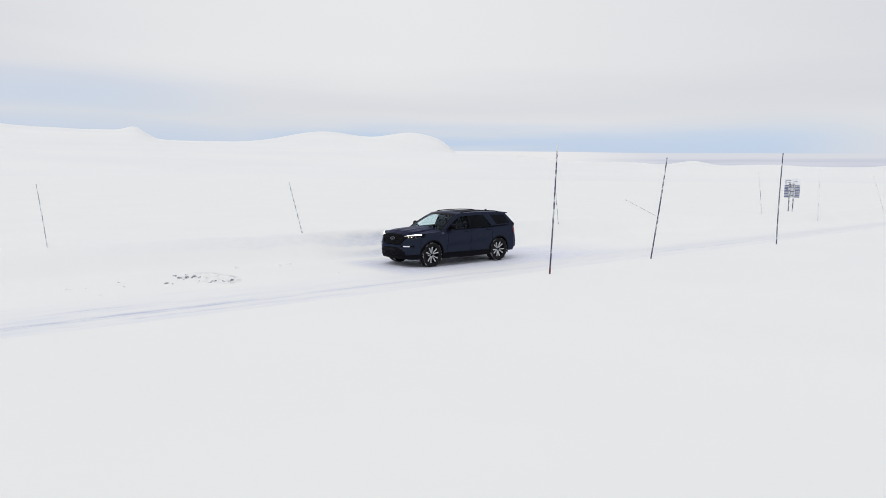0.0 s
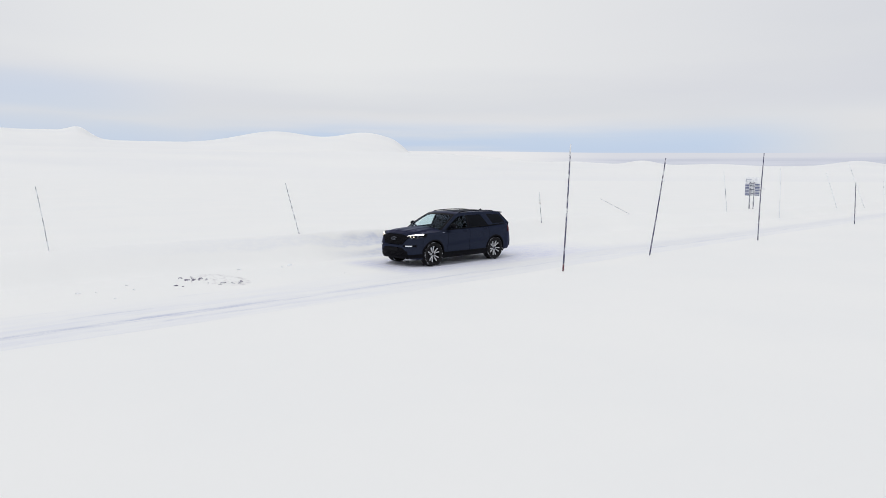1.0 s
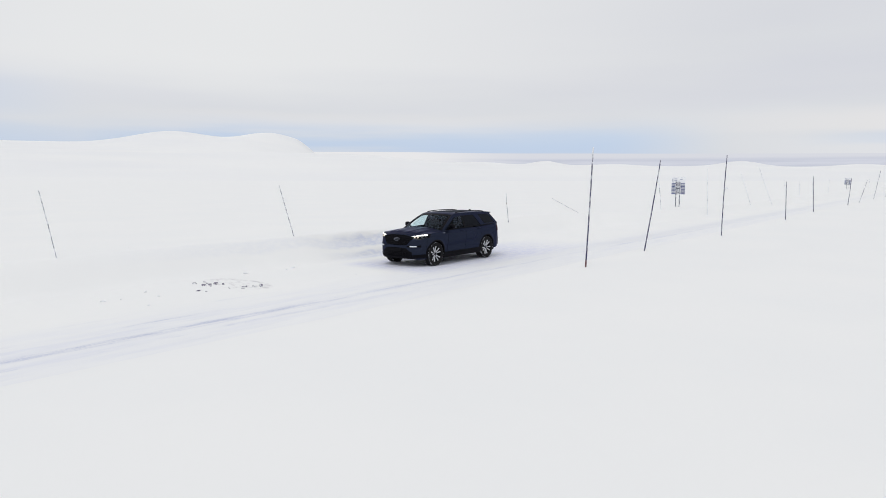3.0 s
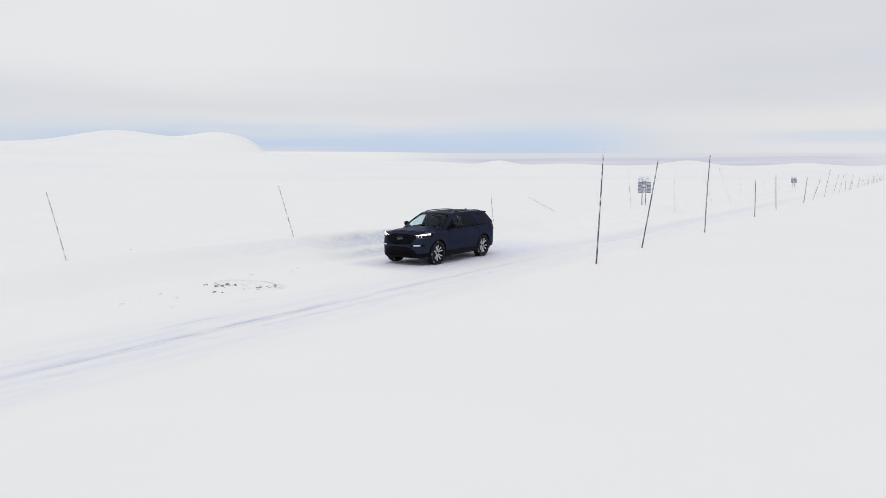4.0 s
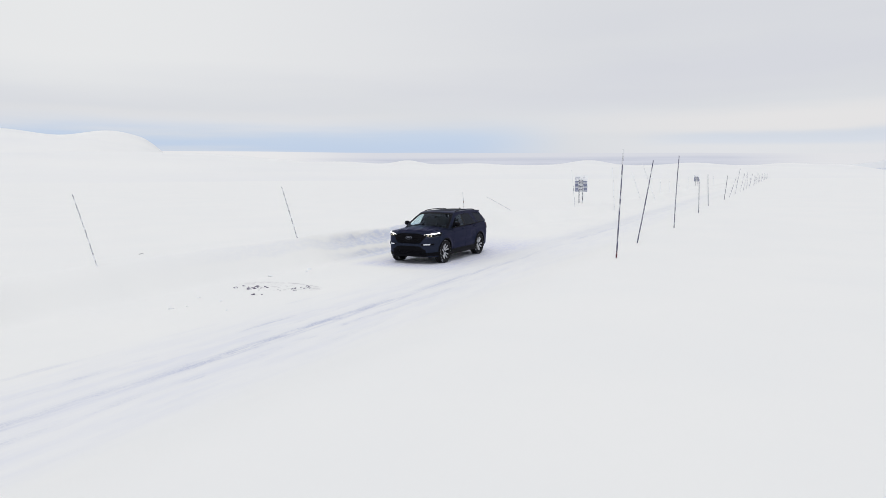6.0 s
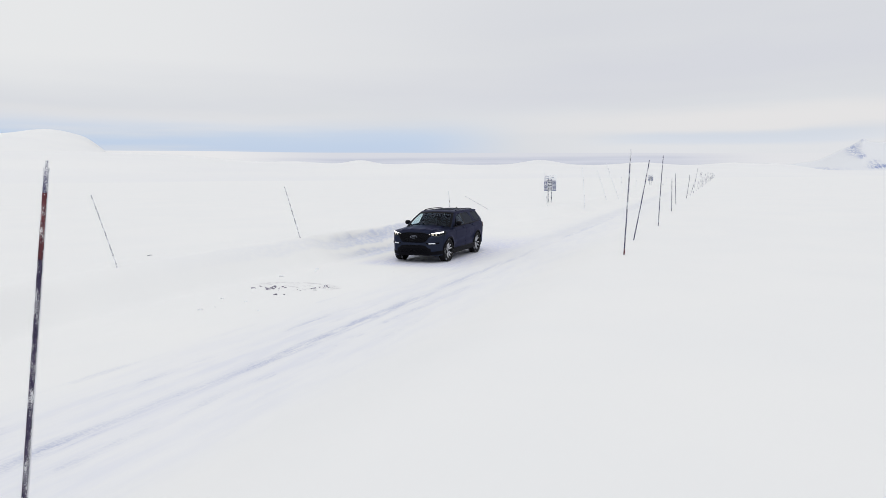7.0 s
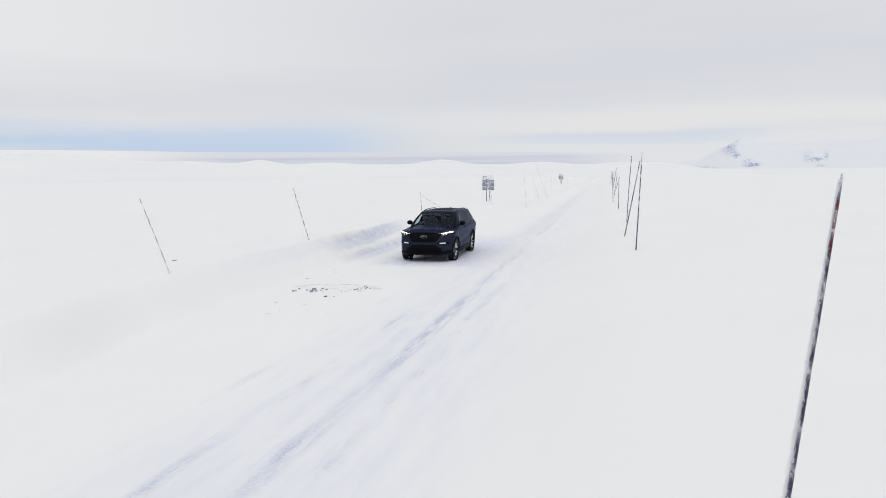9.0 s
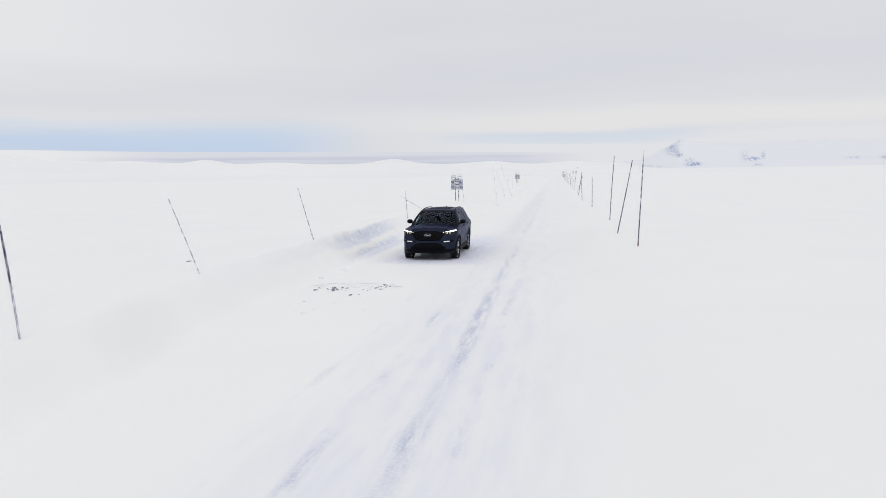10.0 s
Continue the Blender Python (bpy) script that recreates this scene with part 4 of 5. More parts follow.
def build_face():
    def g_lo(x):
        return 0.735 + 0.19 * smooth01((abs(x) - 0.40) / 0.19)

    def g_hi(x):
        return 1.040 - 0.050 * smooth01((abs(x) - 0.25) / 0.35)
    grille = front_patch("grille", -0.60, 0.60, g_lo, g_hi, 0.004, 0.03, M_GRILLE, nu=41, nv=11, label="black mesh grille")
    # frame that runs round the mesh
    edge = [(x, g_hi(x) - 0.008) for x in np.linspace(-0.595, 0.595, 31)] + [(x, g_lo(x) + 0.006) for x in np.linspace(0.595, -0.595, 41)]
    part("grille_frame", sweep([front_point(x, z, 0.014) for x, z in edge + edge[:1]], 0.011, 0.013, 8), M_GLOSSBLACK, grille, "gloss black grille frame", smooth=True)
    # staggered short bars that make the mesh
    for r in range(7):
        z = 0.765 + 0.036 * r
        for k in range(-8, 9):
            x = 0.066 * k + (0.033 if r % 2 else 0.0)
            if abs(x) > 0.56 or z < g_lo(x) + 0.022 or z > g_hi(x) - 0.022:
                continue
            front_patch("grille_bar", x - 0.024, x + 0.024, lambda q, z=z: z - 0.006, lambda q, z=z: z + 0.006, 0.016, 0.010, M_GLOSSBLACK, grille, 3, 2)
    # oval emblem, left plain
    for r, out, mat, nm in ((1.0, 0.040, M_CHROME, "emblem_rim"), (0.86, 0.044, M_GLOSSBLACK, "emblem_face")):
        bm = bmesh.new()
        pts = [(0.118 * r * math.cos(a), 0.905 + 0.050 * r * math.sin(a)) for a in np.linspace(0, 2 * math.pi, 36, endpoint=False)]
        f = [bm.verts.new(front_point(x, z, out)) for x, z in pts]
        b = [bm.verts.new(front_point(x, z, 0.0)) for x, z in pts]
        bm.faces.new(f)
        for i in range(36):
            bm.faces.new((f[i], b[i], b[(i + 1) % 36], f[(i + 1) % 36]))
        bmesh.ops.recalc_face_normals(bm, faces=bm.faces)
        part(nm, bm, mat, grille, "plain oval emblem" if r == 1.0 else "")
    slab("emblem_bar", lambda u, v: front_point(-0.06 + 0.12 * u, 0.899 + 0.013 * v, 0.047), 5, 3, Vector((0, 0.004, 0)), M_CHROME, grille)
    # lip of the bonnet over the grille
    part("bonnet_lip", sweep([front_point(x, 1.052 - 0.05 * smooth01((abs(x) - 0.25) / 0.35), 0.006) for x in np.linspace(-0.60, 0.60, 31)], 0.014, 0.012, 8), M_PAINT, car, smooth=True)
    for s in (1, -1):
        # a lamp that narrows towards the grille, with a lit bar along its top edge
        lo = lambda x: 0.955 - 0.045 * smooth01((abs(x) - 0.56) / 0.22) + 0.055 * smooth01((abs(x) - 0.80) / 0.16)
        hi = lambda x: 1.012 + 0.066 * smooth01((abs(x) - 0.48) / 0.46)
        x0, x1 = (0.525, 0.962) if s > 0 else (-0.962, -0.525)
        lamp = front_patch("headlight", x0, x1, lo, hi, 0.012, 0.05, M_GLOSSBLACK, nu=25, nv=8, label="lit headlight with a white light bar")
        front_patch("light_bar", x0 + (0.010 if s > 0 else 0.030), x1 - (0.030 if s > 0 else 0.010), lambda x: hi(x) - 0.016 - 0.026 * smooth01((abs(x) - 0.60) / 0.30), lambda x: hi(x) - 0.006, 0.020, 0.01, M_LED, lamp, 25, 4, "white lit bar")
        front_patch("lamp_chrome", x0 + 0.06 * (s > 0) + 0.02, x1 - 0.06 * (s < 0) - 0.03, lambda x: lo(x) + 0.010, lambda x: lo(x) + 0.019, 0.017, 0.008, M_LENS, lamp, 17, 2)
        for xc in (0.665, 0.755, 0.845):
            bm = bmesh.new()
            bmesh.ops.create_uvsphere(bm, u_segments=14, v_segments=10, radius=0.026, matrix=Matrix.Translation(front_point(xc * s, 0.5 * (lo(xc) + hi(xc)) - 0.010, -0.004)))
            part("projector", bm, M_BEAM if xc < 0.8 else M_LENS, lamp, smooth=True)
        # bumper pocket with the lower running light
        pk0, pk1 = (0.46, 0.85) if s > 0 else (-0.85, -0.46)
        pocket = front_patch("bumper_pocket", pk0, pk1, lambda x: 0.640 + 0.02 * abs(x), lambda x: 0.690 + 0.045 * abs(x), 0.004, 0.03, M_GLOSSBLACK, nu=15, nv=5)
        ring = [(x, 0.690 + 0.045 * abs(x)) for x in np.linspace(pk0, pk1, 15)] + [(x, 0.640 + 0.02 * abs(x)) for x in np.linspace(pk1, pk0, 15)]
        part("pocket_edge", sweep([front_point(x, z, 0.010) for x, z in ring + ring[:1]], 0.010, 0.010, 6), M_PAINT, pocket, smooth=True)
        d0, d1 = (0.56, 0.755) if s > 0 else (-0.755, -0.56)
        front_patch("running_light", d0, d1, lambda x: 0.655 + 0.02 * abs(x), lambda x: 0.686 + 0.026 * abs(x), 0.014, 0.015, M_DRL, pocket, 13, 3, "small lit running light")
        # bright hook cover low on the corner
        if s < 0:
            front_patch("corner_trim", -0.86, -0.81, lambda x: 0.405, lambda x: 0.425, 0.016, 0.01, M_CHROME, None, 5, 3)
        # lower cheek cladding
        c0, c1 = (0.56, 0.955) if s > 0 else (-0.955, -0.56)
        front_patch("bumper_cladding", c0, c1, lambda x: 0.275 + 0.02 * abs(x), lambda x: 0.39 + 0.10 * (abs(x) - 0.56), 0.012, 0.03, M_BLACK, None, 17, 5)
    # painted beam under the grille, its top edge turned up to the light
    beam = front_patch("bumper_beam", -0.47, 0.47, lambda x: 0.635, lambda x: 0.705, 0.020, 0.02, M_PAINT, None, 25, 3)
    part("beam_edge", sweep([front_point(x, 0.706, 0.020) for x in np.linspace(-0.47, 0.47, 25)], 0.012, 0.010, 8), M_PAINT, beam, smooth=True)
    intake = front_patch("lower_intake", -0.62, 0.62, lambda x: 0.35, lambda x: 0.622 - 0.11 * smooth01((abs(x) - 0.40) / 0.20), 0.004, 0.03, M_BLACK, None, 29, 7)
    for z in (0.39, 0.43, 0.47):
        front_patch("intake_bar", -0.50, 0.50, lambda x, z=z: z - 0.006, lambda x, z=z: z + 0.006, 0.014, 0.012, M_GLOSSBLACK, intake, 21, 2)
    front_patch("chin", -0.60, 0.60, lambda x: 0.265, lambda x: 0.345, 0.024, 0.06, M_BLACK, None, 21, 4)
    # number plate kept blank and dark
    front_patch("number_plate", -0.26, 0.26, lambda x: 0.51, lambda x: 0.62, 0.022, 0.012, M_GLOSSBLACK, None, 9, 4, "blank dark number plate")
    # wipers at rest on the screen's foot
    for xa, xb in ((0.62, 0.06), (-0.02, -0.56)):
        pts = [windscreen_point(0.5 + 0.5 * (xa + (xb - xa) * k / 10) / 0.86, 0.045 + 0.03 * math.sin(math.pi * k / 10), 0.010) for k in range(11)]
        part("wiper", sweep(pts, 0.008, 0.010, 6), M_BLACK, car, smooth=True)


build_face()


# ------------------------------- wheels
def lathe(profile, n, matrix=None):
    bm = bmesh.new()
    rings = [[bm.verts.new((x, r * math.cos(a), r * math.sin(a))) for a in np.linspace(0, 2 * math.pi, n, endpoint=False)] for x, r in profile]
    for a, b in zip(rings, rings[1:]):
        for j in range(n):
            bm.faces.new((a[j], a[(j + 1) % n], b[(j + 1) % n], b[j]))
    bmesh.ops.recalc_face_normals(bm, faces=bm.faces)
    if matrix is not None:
        bmesh.ops.transform(bm, matrix=matrix, verts=bm.verts)
    return bm


def build_wheel(sgn):
    """A wheel whose outer face looks towards sgn * x, round its own hub."""
    w = empty("wheel")
    w.parent = car
    flip = Matrix.Diagonal((sgn, 1, 1, 1))
    tyre = [(-0.10, 0.275), (-0.125, 0.30), (-0.130, 0.335), (-0.122, 0.37), (-0.105, 0.386), (-0.088, 0.3905), (-0.080, 0.380), (-0.070, 0.380), (-0.064, 0.392),
            (-0.012, 0.392), (-0.008, 0.381), (0.008, 0.381), (0.012, 0.392), (0.064, 0.392), (0.070, 0.380), (0.080, 0.380), (0.088, 0.3905), (0.105, 0.386), (0.122, 0.37), (0.130, 0.335), (0.125, 0.30), (0.10, 0.275)]
    t = part("tyre", lathe(tyre, 72, flip), M_TYRE, w, "black tyre with packed snow in the tread", smooth=True)
    # tread blocks round the shoulder
    bm = bmesh.new()
    for k in range(48):
        a = 2 * math.pi * k / 48
        for xs in (-0.106, 0.106):
            m = Matrix.Rotation(a, 4, "X") @ Matrix.Translation((xs, 0, 0.383)) @ Matrix.Diagonal((0.046, 0.030, 0.024, 1))
            bmesh.ops.create_cube(bm, size=1.0, matrix=m)
    tagged(part("tread", bm, M_TREAD, t), kind="stuff")
    rim = part("rim", lathe([(0.112, 0.283), (0.118, 0.272), (0.108, 0.262), (0.085, 0.255), (-0.10, 0.245), (-0.10, 0.265), (0.06, 0.275)], 64, flip), M_RIMDARK, w, "dark alloy rim with five pairs of bright spokes", smooth=True)
    part("rim_lip", lathe([(0.119, 0.279), (0.1205, 0.274), (0.119, 0.269)], 64, flip), M_RIMDARK, rim, "dark rim edge", smooth=True)
    part("rim_back", lathe([(0.02, 0.0001), (0.02, 0.25), (0.0, 0.25), (0.0, 0.0001)], 48, flip), M_RIMDARK, rim, smooth=False)
    part("hub", lathe([(0.085, 0.0001), (0.085, 0.030), (0.078, 0.050), (0.05, 0.060), (0.02, 0.062)], 32, flip), M_RIMDARK, rim, smooth=True)
    # five pairs of blades, each widening towards the rim
    for k in range(5):
        a = radians(72 * k + 90)
        for side in (-1, 1):
            bm = bmesh.new()
            sec = []
            for r, off, hw, x1, x0 in ((0.045, 12.0, 0.0070, 0.086, 0.045), (0.12, 12.5, 0.0100, 0.090, 0.05), (0.20, 14.0, 0.0155, 0.098, 0.06), (0.262, 15.0, 0.0225, 0.108, 0.075), (0.279, 15.2, 0.025, 0.113, 0.085)):
                aa = a + radians(off * side)
                c, tng = Vector((0, math.cos(aa), math.sin(aa))), Vector((0, -math.sin(aa), math.cos(aa)))
                sec.append([bm.verts.new(c * r + tng * hw * q + Vector((x, 0, 0))) for x, q in ((x1 - 0.007, -1), (x1, -0.55), (x1, 0.55), (x1 - 0.007, 1), (x0, 0.9), (x0, -0.9))])
            for p, q in zip(sec, sec[1:]):
                for j in range(6):
                    bm.faces.new((p[j], p[(j + 1) % 6], q[(j + 1) % 6], q[j]))
            bm.faces.new(sec[0]), bm.faces.new(sec[-1][::-1])
            bmesh.ops.transform(bm, matrix=flip, verts=bm.verts)
            bmesh.ops.recalc_face_normals(bm, faces=bm.faces)
            part("spoke", bm, M_RIM, rim, "bright machined spoke")
    part("hub_cap", lathe([(0.096, 0.0001), (0.095, 0.026), (0.088, 0.034), (0.07, 0.036)], 24, flip), M_GLOSSBLACK, rim, smooth=True)
    for k in range(5):
        a = radians(72 * k + 54)
        bm = bmesh.new()
        bmesh.ops.create_cone(bm, cap_ends=True, segments=6, radius1=0.010, radius2=0.008, depth=0.02, matrix=flip @ Matrix.Translation((0.092, 0.056 * math.cos(a), 0.056 * math.sin(a))) @ Matrix.Rotation(radians(90), 4, "Y"))
        part("wheel_nut", bm, M_CHROME, rim)
    part("brake_disc", lathe([(0.030, 0.08), (0.030, 0.17), (0.022, 0.17)], 40, flip), M_DISC, rim, "dull steel brake disc")
    return w


def build_wheels():
    for sgn in (1, -1):
        for yw, turn in ((-AXLE, 11), (AXLE, 37)):
            w = build_wheel(sgn)
            w.matrix_basis = pose((0.845 if yw < 0 else 0.825) * sgn, yw, HUB_Z, turn, 0, 0)
            # caked snow behind each wheel
            bm = bmesh.new()
            rnd = random.Random(int(yw * 10 + sgn))
            for _ in range(16):
                p = Vector((0.80 * sgn + rnd.uniform(-0.10, 0.14) * sgn, yw + 0.40 + rnd.uniform(-0.03, 0.06), 0.22 + rnd.uniform(0, 0.16)))
                bmesh.ops.create_icosphere(bm, subdivisions=1, radius=rnd.uniform(0.012, 0.035), matrix=Matrix.Translation(p))
            tagged(part("caked_snow", bm, M_CLOD_SNOW, car, "lumps of packed snow in the arch"), kind="stuff")


build_wheels()

# ---------------------------------------------------------------- snow stakes


def stake(base, top, radius=0.021, wood=M_WOOD, red=(), tape=(), crust=(), rime=0.6, side=(-1.0, -0.25), seed=0, label="", group="stakes along the road", segs=10, grain=(0.10, 0.34), taper=0.30, fringe=0.0):
    """A slim stake stuck in the snow: shaft in stretches of paint, and rime grown on its windward side."""
    base, top = Vector(base), Vector(top)
    gz = float(ground_z(base.x, base.y))
    axis = top - base
    foot = base + axis * ((gz - 0.25 - base.z) / axis.z)
    thing = empty("snow_stake", foot)
    tagged(thing, label or "thin dark wooden snow stake crusted with rime", "snow stake", group)
    ax = top - foot
    rnd = random.Random(seed * 7 + 3)
    cuts = sorted({0.0, 1.0, *[c for r in (*red, *tape, *crust) for c in r]})
    bend = Vector((rnd.uniform(-1, 1), rnd.uniform(-1, 1), 0)) * 0.008 * ax.length

    def at(u):
        return ax * u + bend * math.sin(math.pi * u) * 0.6

    for a, b in zip(cuts, cuts[1:]):
        mid = (a + b) / 2
        isred = any(r[0] <= mid <= r[1] for r in red)
        istape = any(r[0] <= mid <= r[1] for r in tape)
        iscrust = any(r[0] <= mid <= r[1] for r in crust)
        n = max(2, int((b - a) * 22))
        us = [a + (b - a) * k / n for k in range(n + 1)]
        rr = [radius * (1.08 - taper * u) * rnd.uniform(0.94, 1.06) * (1.03 if isred or istape else 1.0) for u in us]
        if iscrust:
            rr = [q * (0.55 if u > 0.999 else 0.92) for q, u in zip(rr, us)]
        part("band" if isred or istape else "shaft", sweep([at(u) for u in us], rr, rr, segs), M_RED if isred else M_TAPE if istape else M_WOOD_CRUST if iscrust else wood, thing,
             "red painted stretch" if isred else "pale reflective tape" if istape else "", smooth=True)
    if rime > 0:
        # rime feathers along the windward side, broken by gaps
        away = Vector((side[0], side[1], 0)).normalized()
        verts, faces = [], []
        for _ in range(int(ax.length * 80 * rime)):
            u = rnd.uniform(0.06, 0.995)
            lee = rnd.random() < 0.3
            p = at(u) + away * radius * (-rnd.uniform(0.7, 1.1) if lee else rnd.uniform(0.5, 1.0) + 0.5 * rnd.random() ** 4) + Vector((rnd.uniform(-1, 1), rnd.uniform(-1, 1), 0)) * radius * 0.6
            s = radius * rnd.uniform(*grain)
            h = s * rnd.uniform(1.2, 2.6)
            k = len(verts)
            w = rnd.uniform(0.6, 1.2)
            verts += [p + Vector(v) for v in ((s, 0, 0), (0, s * w, 0), (-s, 0, 0), (0, -s * w, 0), (0, 0, h), (0, 0, -h))]
            faces += [(k, k + 1, k + 4), (k + 1, k + 2, k + 4), (k + 2, k + 3, k + 4), (k + 3, k, k + 4), (k + 1, k, k + 5), (k + 2, k + 1, k + 5), (k + 3, k + 2, k + 5), (k, k + 3, k + 5)]
        # a comb of hoar on the windward side, deeper towards the ground
        for _ in range(int(ax.length * 4200) if fringe else 0):
            u = rnd.uniform(0.02, 0.99)
            lump = 0.65 + 0.45 * noise.noise(Vector((u * 38.0, seed, 0))) + 0.25 * noise.noise(Vector((u * 130.0, seed, 5)))
            reach = (fringe * (1 - u) ** 0.75 + 0.003) * max(0.15, lump)
            q = rnd.random() ** 0.9
            wrap = radians(128 - 32 * u + 38 * noise.noise(Vector((u * 55.0, seed, 9))) + 30 * noise.noise(Vector((u * 170.0, seed, 3))))
            th = rnd.uniform(-1, 1) * wrap
            out = away * math.cos(th) + Vector((-away.y, away.x, 0)) * math.sin(th)
            p = at(u) + out * radius * (1.02 - 0.30 * u) + away * reach * q * max(0.0, math.cos(th)) ** 0.7
            s = rnd.uniform(0.0014, 0.0036) * (1.15 - 0.5 * q)
            d = (away + Vector((rnd.uniform(-0.5, 0.5), rnd.uniform(-0.5, 0.5), rnd.uniform(-0.25, 0.6)))).normalized() * s * rnd.uniform(1.2, 2.4)
            k = len(verts)
            side_v = d.cross(Vector((0, 0, 1))).normalized() * s * 0.6
            up_v = side_v.cross(d).normalized() * s * 0.6
            verts += [p + side_v, p + up_v, p - side_v, p - up_v, p + d, p - d]
            faces += [(k, k + 1, k + 4), (k + 1, k + 2, k + 4), (k + 2, k + 3, k + 4), (k + 3, k, k + 4), (k + 1, k, k + 5), (k + 2, k + 1, k + 5), (k + 3, k + 2, k + 5), (k, k + 3, k + 5)]
        tagged(link_mesh("rime", verts, faces, M_RIME, True, thing, "white rime crust"), kind="stuff")
    return thing


stake((7.03, -21.89, 0.62), (7.325, -21.755, 3.072), 0.0128, wood=M_WOOD_NEAR, red=((0.862, 0.955),), crust=((0.955, 1.0),), rime=1.4, side=(-0.55, 0.83), seed=1, segs=16, grain=(0.05, 0.14), taper=0.46, fringe=0.058, label="dark wooden snow stake with a red band, rime on one side")
stake((7.109, -2.967, 0.624), (7.237, -2.963, 3.724), 0.020, red=((0.0, 0.13),), tape=((0.92, 1.0),), rime=1.0, seed=2, label="dark snow stake, red at its foot, white rimed tip")
_b = stake((6.848, 1.73, 0.624), (7.349, 1.53, 3.487), 0.020, rime=0.7, seed=3, label="dark snow stake leaning over in the bank")
_c = stake((7.102, 9.254, 0.622), (7.252, 8.973, 3.826), 0.021, rime=0.7, seed=4, label="tall dark rimed snow stake")
stake((6.851, 22.314, 0.627), (6.829, 22.147, 2.708), 0.022, rime=0.5, seed=5, label="short upright dark snow stake")
stake((6.529, 32.601, 0.6), (6.44, 32.357, 3.037), 0.023, rime=0.5, seed=6)
stake((6.68, 47.36, 0.80), (6.94, 46.44, 2.876), 0.026, rime=0.3, seed=7)
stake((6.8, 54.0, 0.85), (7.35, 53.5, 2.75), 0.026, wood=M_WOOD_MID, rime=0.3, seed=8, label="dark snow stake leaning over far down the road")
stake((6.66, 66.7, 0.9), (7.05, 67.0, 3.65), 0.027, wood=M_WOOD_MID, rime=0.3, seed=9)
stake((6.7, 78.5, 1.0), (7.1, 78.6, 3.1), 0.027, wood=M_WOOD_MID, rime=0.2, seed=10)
# the row goes on down the road, in the haze-paled wood
_r = random.Random(5)
_y = 88.0
while _y < 330:
    _x = 6.6 + _r.uniform(-0.25, 0.25)
    _h = _r.uniform(1.7, 2.5)
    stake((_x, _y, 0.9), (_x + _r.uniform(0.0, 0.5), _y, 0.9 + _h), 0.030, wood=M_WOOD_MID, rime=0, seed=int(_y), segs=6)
    _y += _r.uniform(6, 10)
# the row on the far side of the road
stake((-2.93, -17.66, 0.78), (-3.06, -17.73, 2.62), 0.017, crust=((0.0, 0.52),), rime=3.0, seed=20, label="snow stake, dark above and whitened with rime towards its foot")
stake((-3.604, -11.546, 0.83), (-4.225, -11.629, 2.58), 0.0145, wood=M_WOOD_WHITE, rime=0.8, seed=21, label="leaning snow stake almost white with rime")
stake((-3.811, -3.574, 0.928), (-4.18, -3.851, 2.636), 0.018, wood=M_WOOD_WHITE, rime=0.4, seed=22, label="leaning snow stake flecked with rime")
stake((-3.458, 9.935, 0.83), (-3.52, 9.80, 2.156), 0.018, wood=M_WOOD_WHITE, red=((0.66, 0.72),), tape=((0.3, 0.42), (0.58, 0.66), (0.82, 1.0)), rime=0.3, seed=23, label="short snow stake with dark, white and red bands")
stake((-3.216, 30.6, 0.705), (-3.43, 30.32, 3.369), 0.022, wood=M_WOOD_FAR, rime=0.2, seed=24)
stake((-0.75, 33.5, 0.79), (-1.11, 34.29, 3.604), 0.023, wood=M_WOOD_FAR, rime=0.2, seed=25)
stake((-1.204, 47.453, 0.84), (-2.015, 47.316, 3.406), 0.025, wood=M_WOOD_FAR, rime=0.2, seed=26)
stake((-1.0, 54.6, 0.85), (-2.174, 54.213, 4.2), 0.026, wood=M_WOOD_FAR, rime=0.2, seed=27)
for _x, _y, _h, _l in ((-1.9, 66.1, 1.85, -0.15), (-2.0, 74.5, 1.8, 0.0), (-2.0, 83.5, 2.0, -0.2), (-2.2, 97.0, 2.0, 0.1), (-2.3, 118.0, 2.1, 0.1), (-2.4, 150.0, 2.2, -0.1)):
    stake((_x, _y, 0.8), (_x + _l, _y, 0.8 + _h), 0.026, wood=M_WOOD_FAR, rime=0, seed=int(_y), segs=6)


def clip(thing_at, size):
    """A small bracket left on a stake."""
    bm = bmesh.new()
    bmesh.ops.create_cube(bm, size=1.0, matrix=Matrix.Translation(thing_at) @ Matrix.Diagonal((*size, 1)))
    bmesh.ops.bevel(bm, geom=bm.edges[:], offset=min(size) * 0.3, segments=2, affect="EDGES")
    return bm


def fallen_stake():
    a, b = Vector((-5.948, 18.962, 1.597)), Vector((-4.856, 20.509, 0.66))
    thing = empty("snow_stake", b)
    tagged(thing, "broken snow stake lying over, one end sunk in the drift", "snow stake", "stakes along the road")
    d = b - a
    pts = [a - b + d * k / 14 for k in range(19)]
    part("shaft", sweep(pts, 0.012, 0.012, 8), M_WOOD_MID, thing, smooth=True)


fallen_stake()
part("bracket", clip(Vector((0.12, -0.18, 2.15)) + Vector((0.04, 0, 0)), (0.12, 0.03, 0.035)), M_RIME, _c, "small rimed bracket")
part("loop", ring_mesh(0.032, 0.009, Matrix.Translation(Vector((0.44, -0.18, 2.48)) + Vector((0.05, 0, 0))) @ Matrix.Rotation(radians(90), 4, "X"), 20, 6), M_RIME, _b, "small rimed loop", smooth=True)


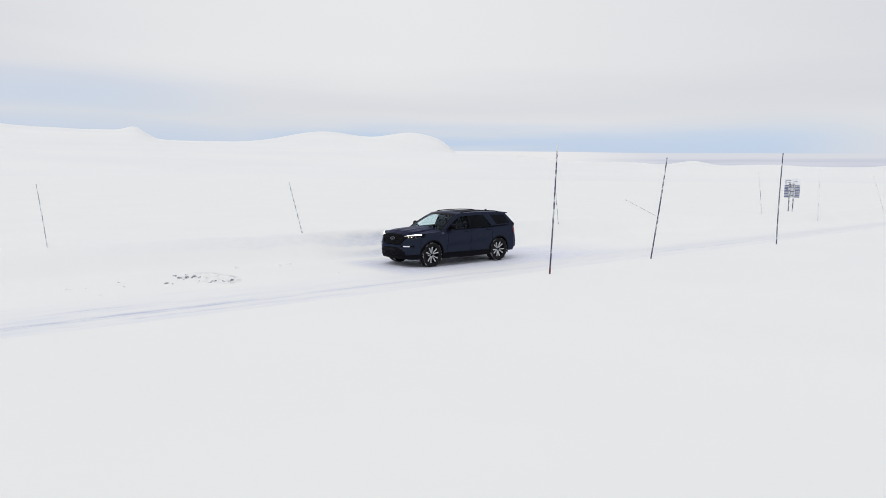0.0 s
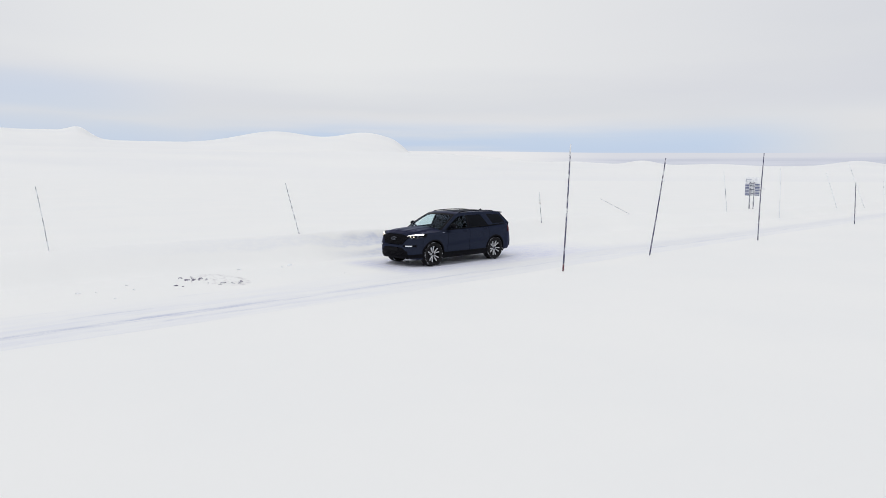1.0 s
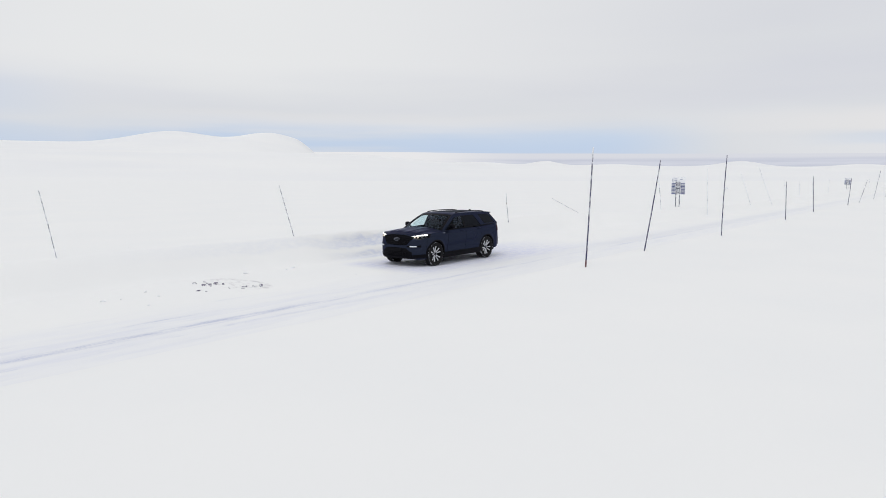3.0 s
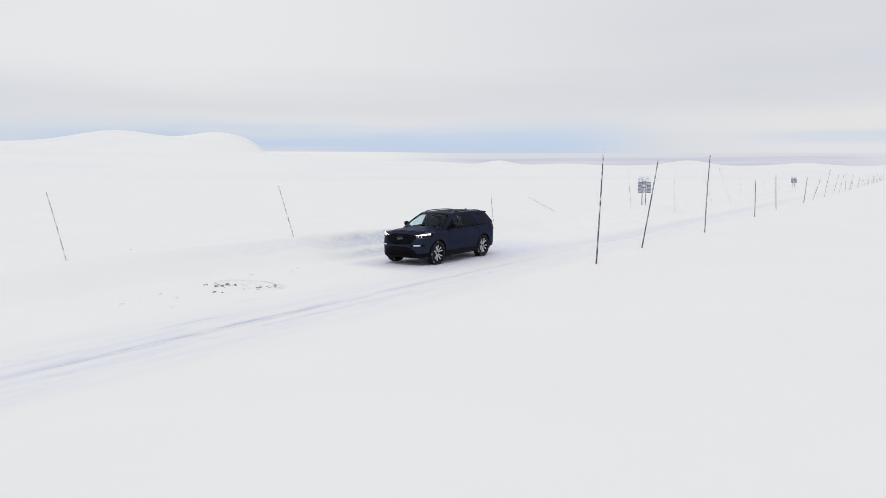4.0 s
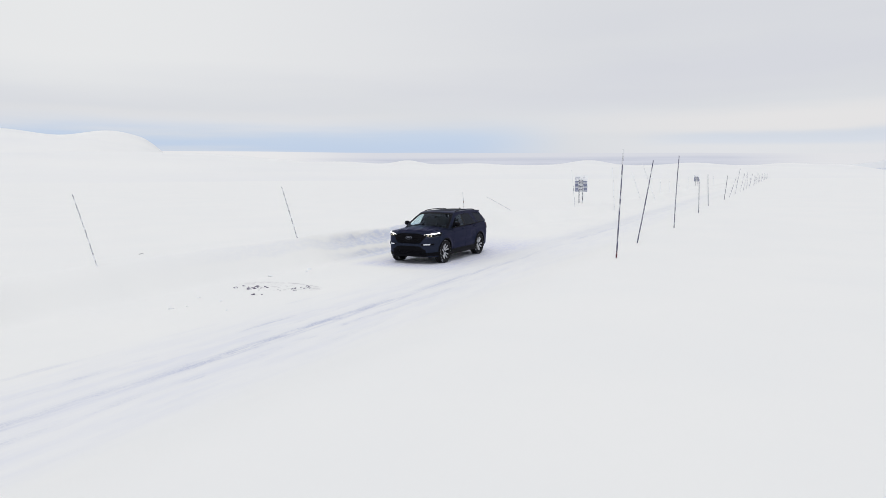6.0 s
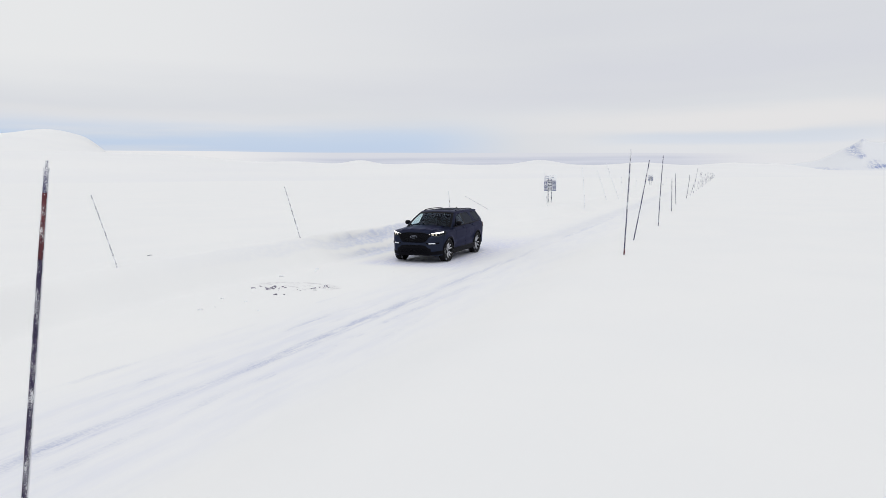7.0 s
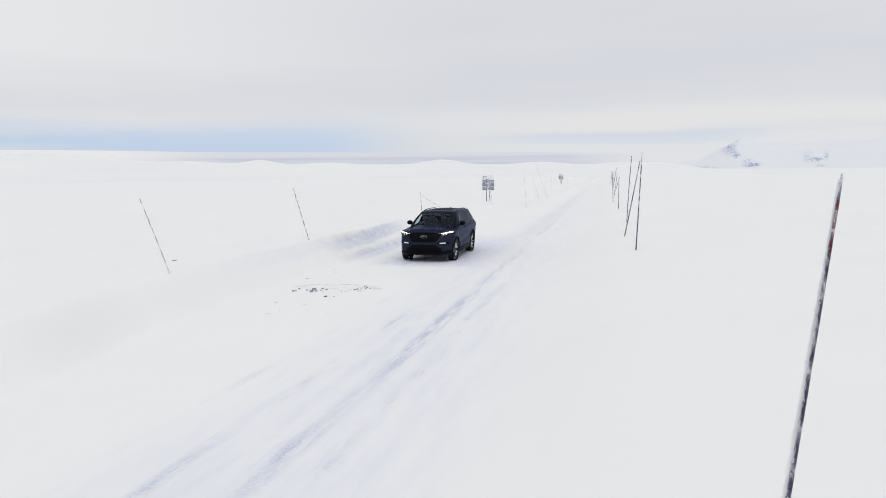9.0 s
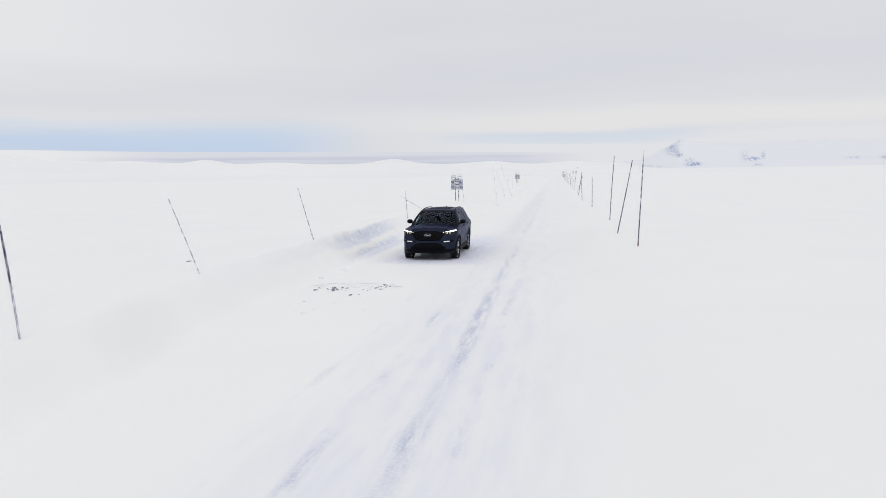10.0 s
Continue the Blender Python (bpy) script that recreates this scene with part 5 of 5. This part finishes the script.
# ---------------------------------------------------------------- signs, seen from behind
def box(bm, cx, cy, cz, sx, sy, sz, bevel=0.0):
    b2 = bmesh.new()
    bmesh.ops.create_cube(b2, size=1.0, matrix=Matrix.Translation((cx, cy, cz)) @ Matrix.Diagonal((sx, sy, sz, 1)))
    if bevel:
        bmesh.ops.bevel(b2, geom=b2.edges[:], offset=bevel, segments=2, affect="EDGES")
    me = bpy.data.meshes.new("tmp")
    b2.to_mesh(me)
    b2.free()
    bm.from_mesh(me)
    bpy.data.meshes.remove(me)
    return bm


def road_sign(x, y, z0, w, h, foot):
    """The back of a road sign: a rimed board, its ribs and clamps, and two posts."""
    thing = empty("road_sign", (x, y, foot))
    tagged(thing, "back of a large road sign on two posts, plastered with rime", "road sign", "road signs")
    zb = z0 - foot
    part("board", box(bmesh.new(), 0, 0.05, zb + h / 2, w, 0.03, h, 0.012), M_SIGNWHITE, thing, "snow-plastered sign board")
    for px in (-0.155, 0.155):
        part("post", sweep([Vector((px, -0.03, -0.5)), Vector((px, -0.03, zb + h * 0.35)), Vector((px, -0.03, zb + h * 0.74))], 0.042, 0.044, 12), M_POST, thing, smooth=True)
        part("post_cap", box(bmesh.new(), px, -0.03, zb + h * 0.75, 0.10, 0.10, 0.03, 0.008), M_RIME, thing)
    # ribs of the board's back, drifted over in places
    rnd = random.Random(11)
    for k in range(8):
        zc = zb + h * (0.05 + 0.083 * k)
        for sx in (-1, 1):
            wd = w * rnd.uniform(0.25, 0.36)
            rib = part("rib", box(bmesh.new(), sx * (w * 0.485 - wd / 2), 0.016, zc + rnd.uniform(-0.012, 0.012), wd, 0.040, rnd.uniform(0.045, 0.075), 0.008), M_SIGN, thing, "grey stiffening rib")
            part("rib_snow", box(bmesh.new(), sx * (w * 0.485 - wd / 2) + rnd.uniform(-0.05, 0.05), 0.005, zc + 0.045, wd * rnd.uniform(0.5, 0.9), 0.045, 0.022, 0.008), M_RIME, rib, "ledge of snow")
    for zc in (zb + h * 0.13, zb + h * 0.34, zb + h * 0.55, zb + h * 0.66):
        clamp = part("clamp", box(bmesh.new(), 0, -0.01, zc, 0.48, 0.07, 0.055, 0.01), M_POST, thing)
        for px in (-0.155, 0.155):
            part("bolt", box(bmesh.new(), px, -0.085, zc, 0.04, 0.03, 0.04, 0.008), M_SIGN, clamp)
    # bare strips showing under the plastered top edge
    for dx, dz, wd in ((-0.26, 0.90, 0.36), (-0.20, 0.80, 0.22), (0.22, 0.86, 0.20)):
        part("bare_strip", box(bmesh.new(), w * dx, 0.028, zb + h * dz, w * wd, 0.02, 0.030, 0.008), M_SIGN, thing)


road_sign(-5.13, 39.75, 1.455, 1.17, 1.475, 0.48)
road_sign(-5.12, 139.2, 1.45, 1.1, 1.35, 0.7)


# ---------------------------------------------------------------- grit, clods and stones
def clod(x, y, s, material, label, name, seed, flat=0.5, long=1.0, turn=0.0):
    rnd = random.Random(seed)
    bm = bmesh.new()
    bmesh.ops.create_icosphere(bm, subdivisions=2, radius=1.0)
    for v in bm.verts:
        k = 1 + 0.35 * noise.noise(v.co * 1.7 + Vector((seed * 3.1, 0, 0))) + 0.15 * noise.noise(v.co * 4.3 + Vector((0, seed * 1.7, 0)))
        v.co = Vector((v.co.x * s * long * k, v.co.y * s * k, v.co.z * s * flat * k))
    ob = part(name, bm, material, None)
    ob.matrix_basis = pose(x, y, float(ground_z(x, y)) + s * flat * 0.35, rnd.uniform(-15, 15), rnd.uniform(-15, 15), turn)
    tagged(ob, label, "clod" if name != "stone" else "stone", "clods by the scraped spot" if name != "stone" else "")


_GRIT = [(-1.86, -8.56, 0.085), (-1.88, -8.23, 0.06), (-1.37, -8.58, 0.10), (-1.5, -8.13, 0.10), (-1.28, -8.05, 0.05), (-1.12, -8.15, 0.05), (-0.72, -9.17, 0.075), (-0.52, -9.07, 0.04), (-0.19, -7.6, 0.09), (-0.15, -8.22, 0.06),
         (-0.02, -7.72, 0.05), (-1.62, -8.32, 0.05), (-0.62, -8.32, 0.03), (-0.48, -8.4, 0.03),
         (-1.44, -8.36, 0.07), (-1.30, -8.44, 0.06), (-1.22, -8.30, 0.045), (-1.40, -8.24, 0.05), (-1.54, -8.45, 0.04), (-0.10, -7.85, 0.05), (-0.26, -7.80, 0.04), (-1.02, -8.60, 0.03)]
for _i, (_x, _y, _s) in enumerate(_GRIT):
    clod(_x, _y - 0.15, _s * 0.62, M_GRIT, "dark frozen clod of grit on the snow", "grit_clod", _i, 0.45, 1.3, _i * 40)
clod(-0.33, -8.2, 0.035, M_GRIT, "long dark splinter of frozen grit", "grit_clod", 31, 0.6, 3.0, 62)
for _i, (_x, _y, _s) in enumerate([(-0.81, -10.37, 0.055), (-1.12, -11.59, 0.075), (0.15, -11.16, 0.04), (-1.6, -10.28, 0.06), (-1.02, -11.2, 0.03), (-2.3, -4.9, 0.10), (-2.1, -5.3, 0.07), (-2.45, -6.6, 0.09), (0.3, -4.6, 0.03)]):
    clod(_x, _y, _s * 0.6, M_CLOD_SNOW, "lump of hard snow on the road", "snow_clod", 50 + _i, 0.5, 1.5, _i * 55)
clod(-5.54, -8.63, 0.050, M_STONE, "flat grey stone sticking out of the bank", "stone", 77, 0.26, 1.5, 20)
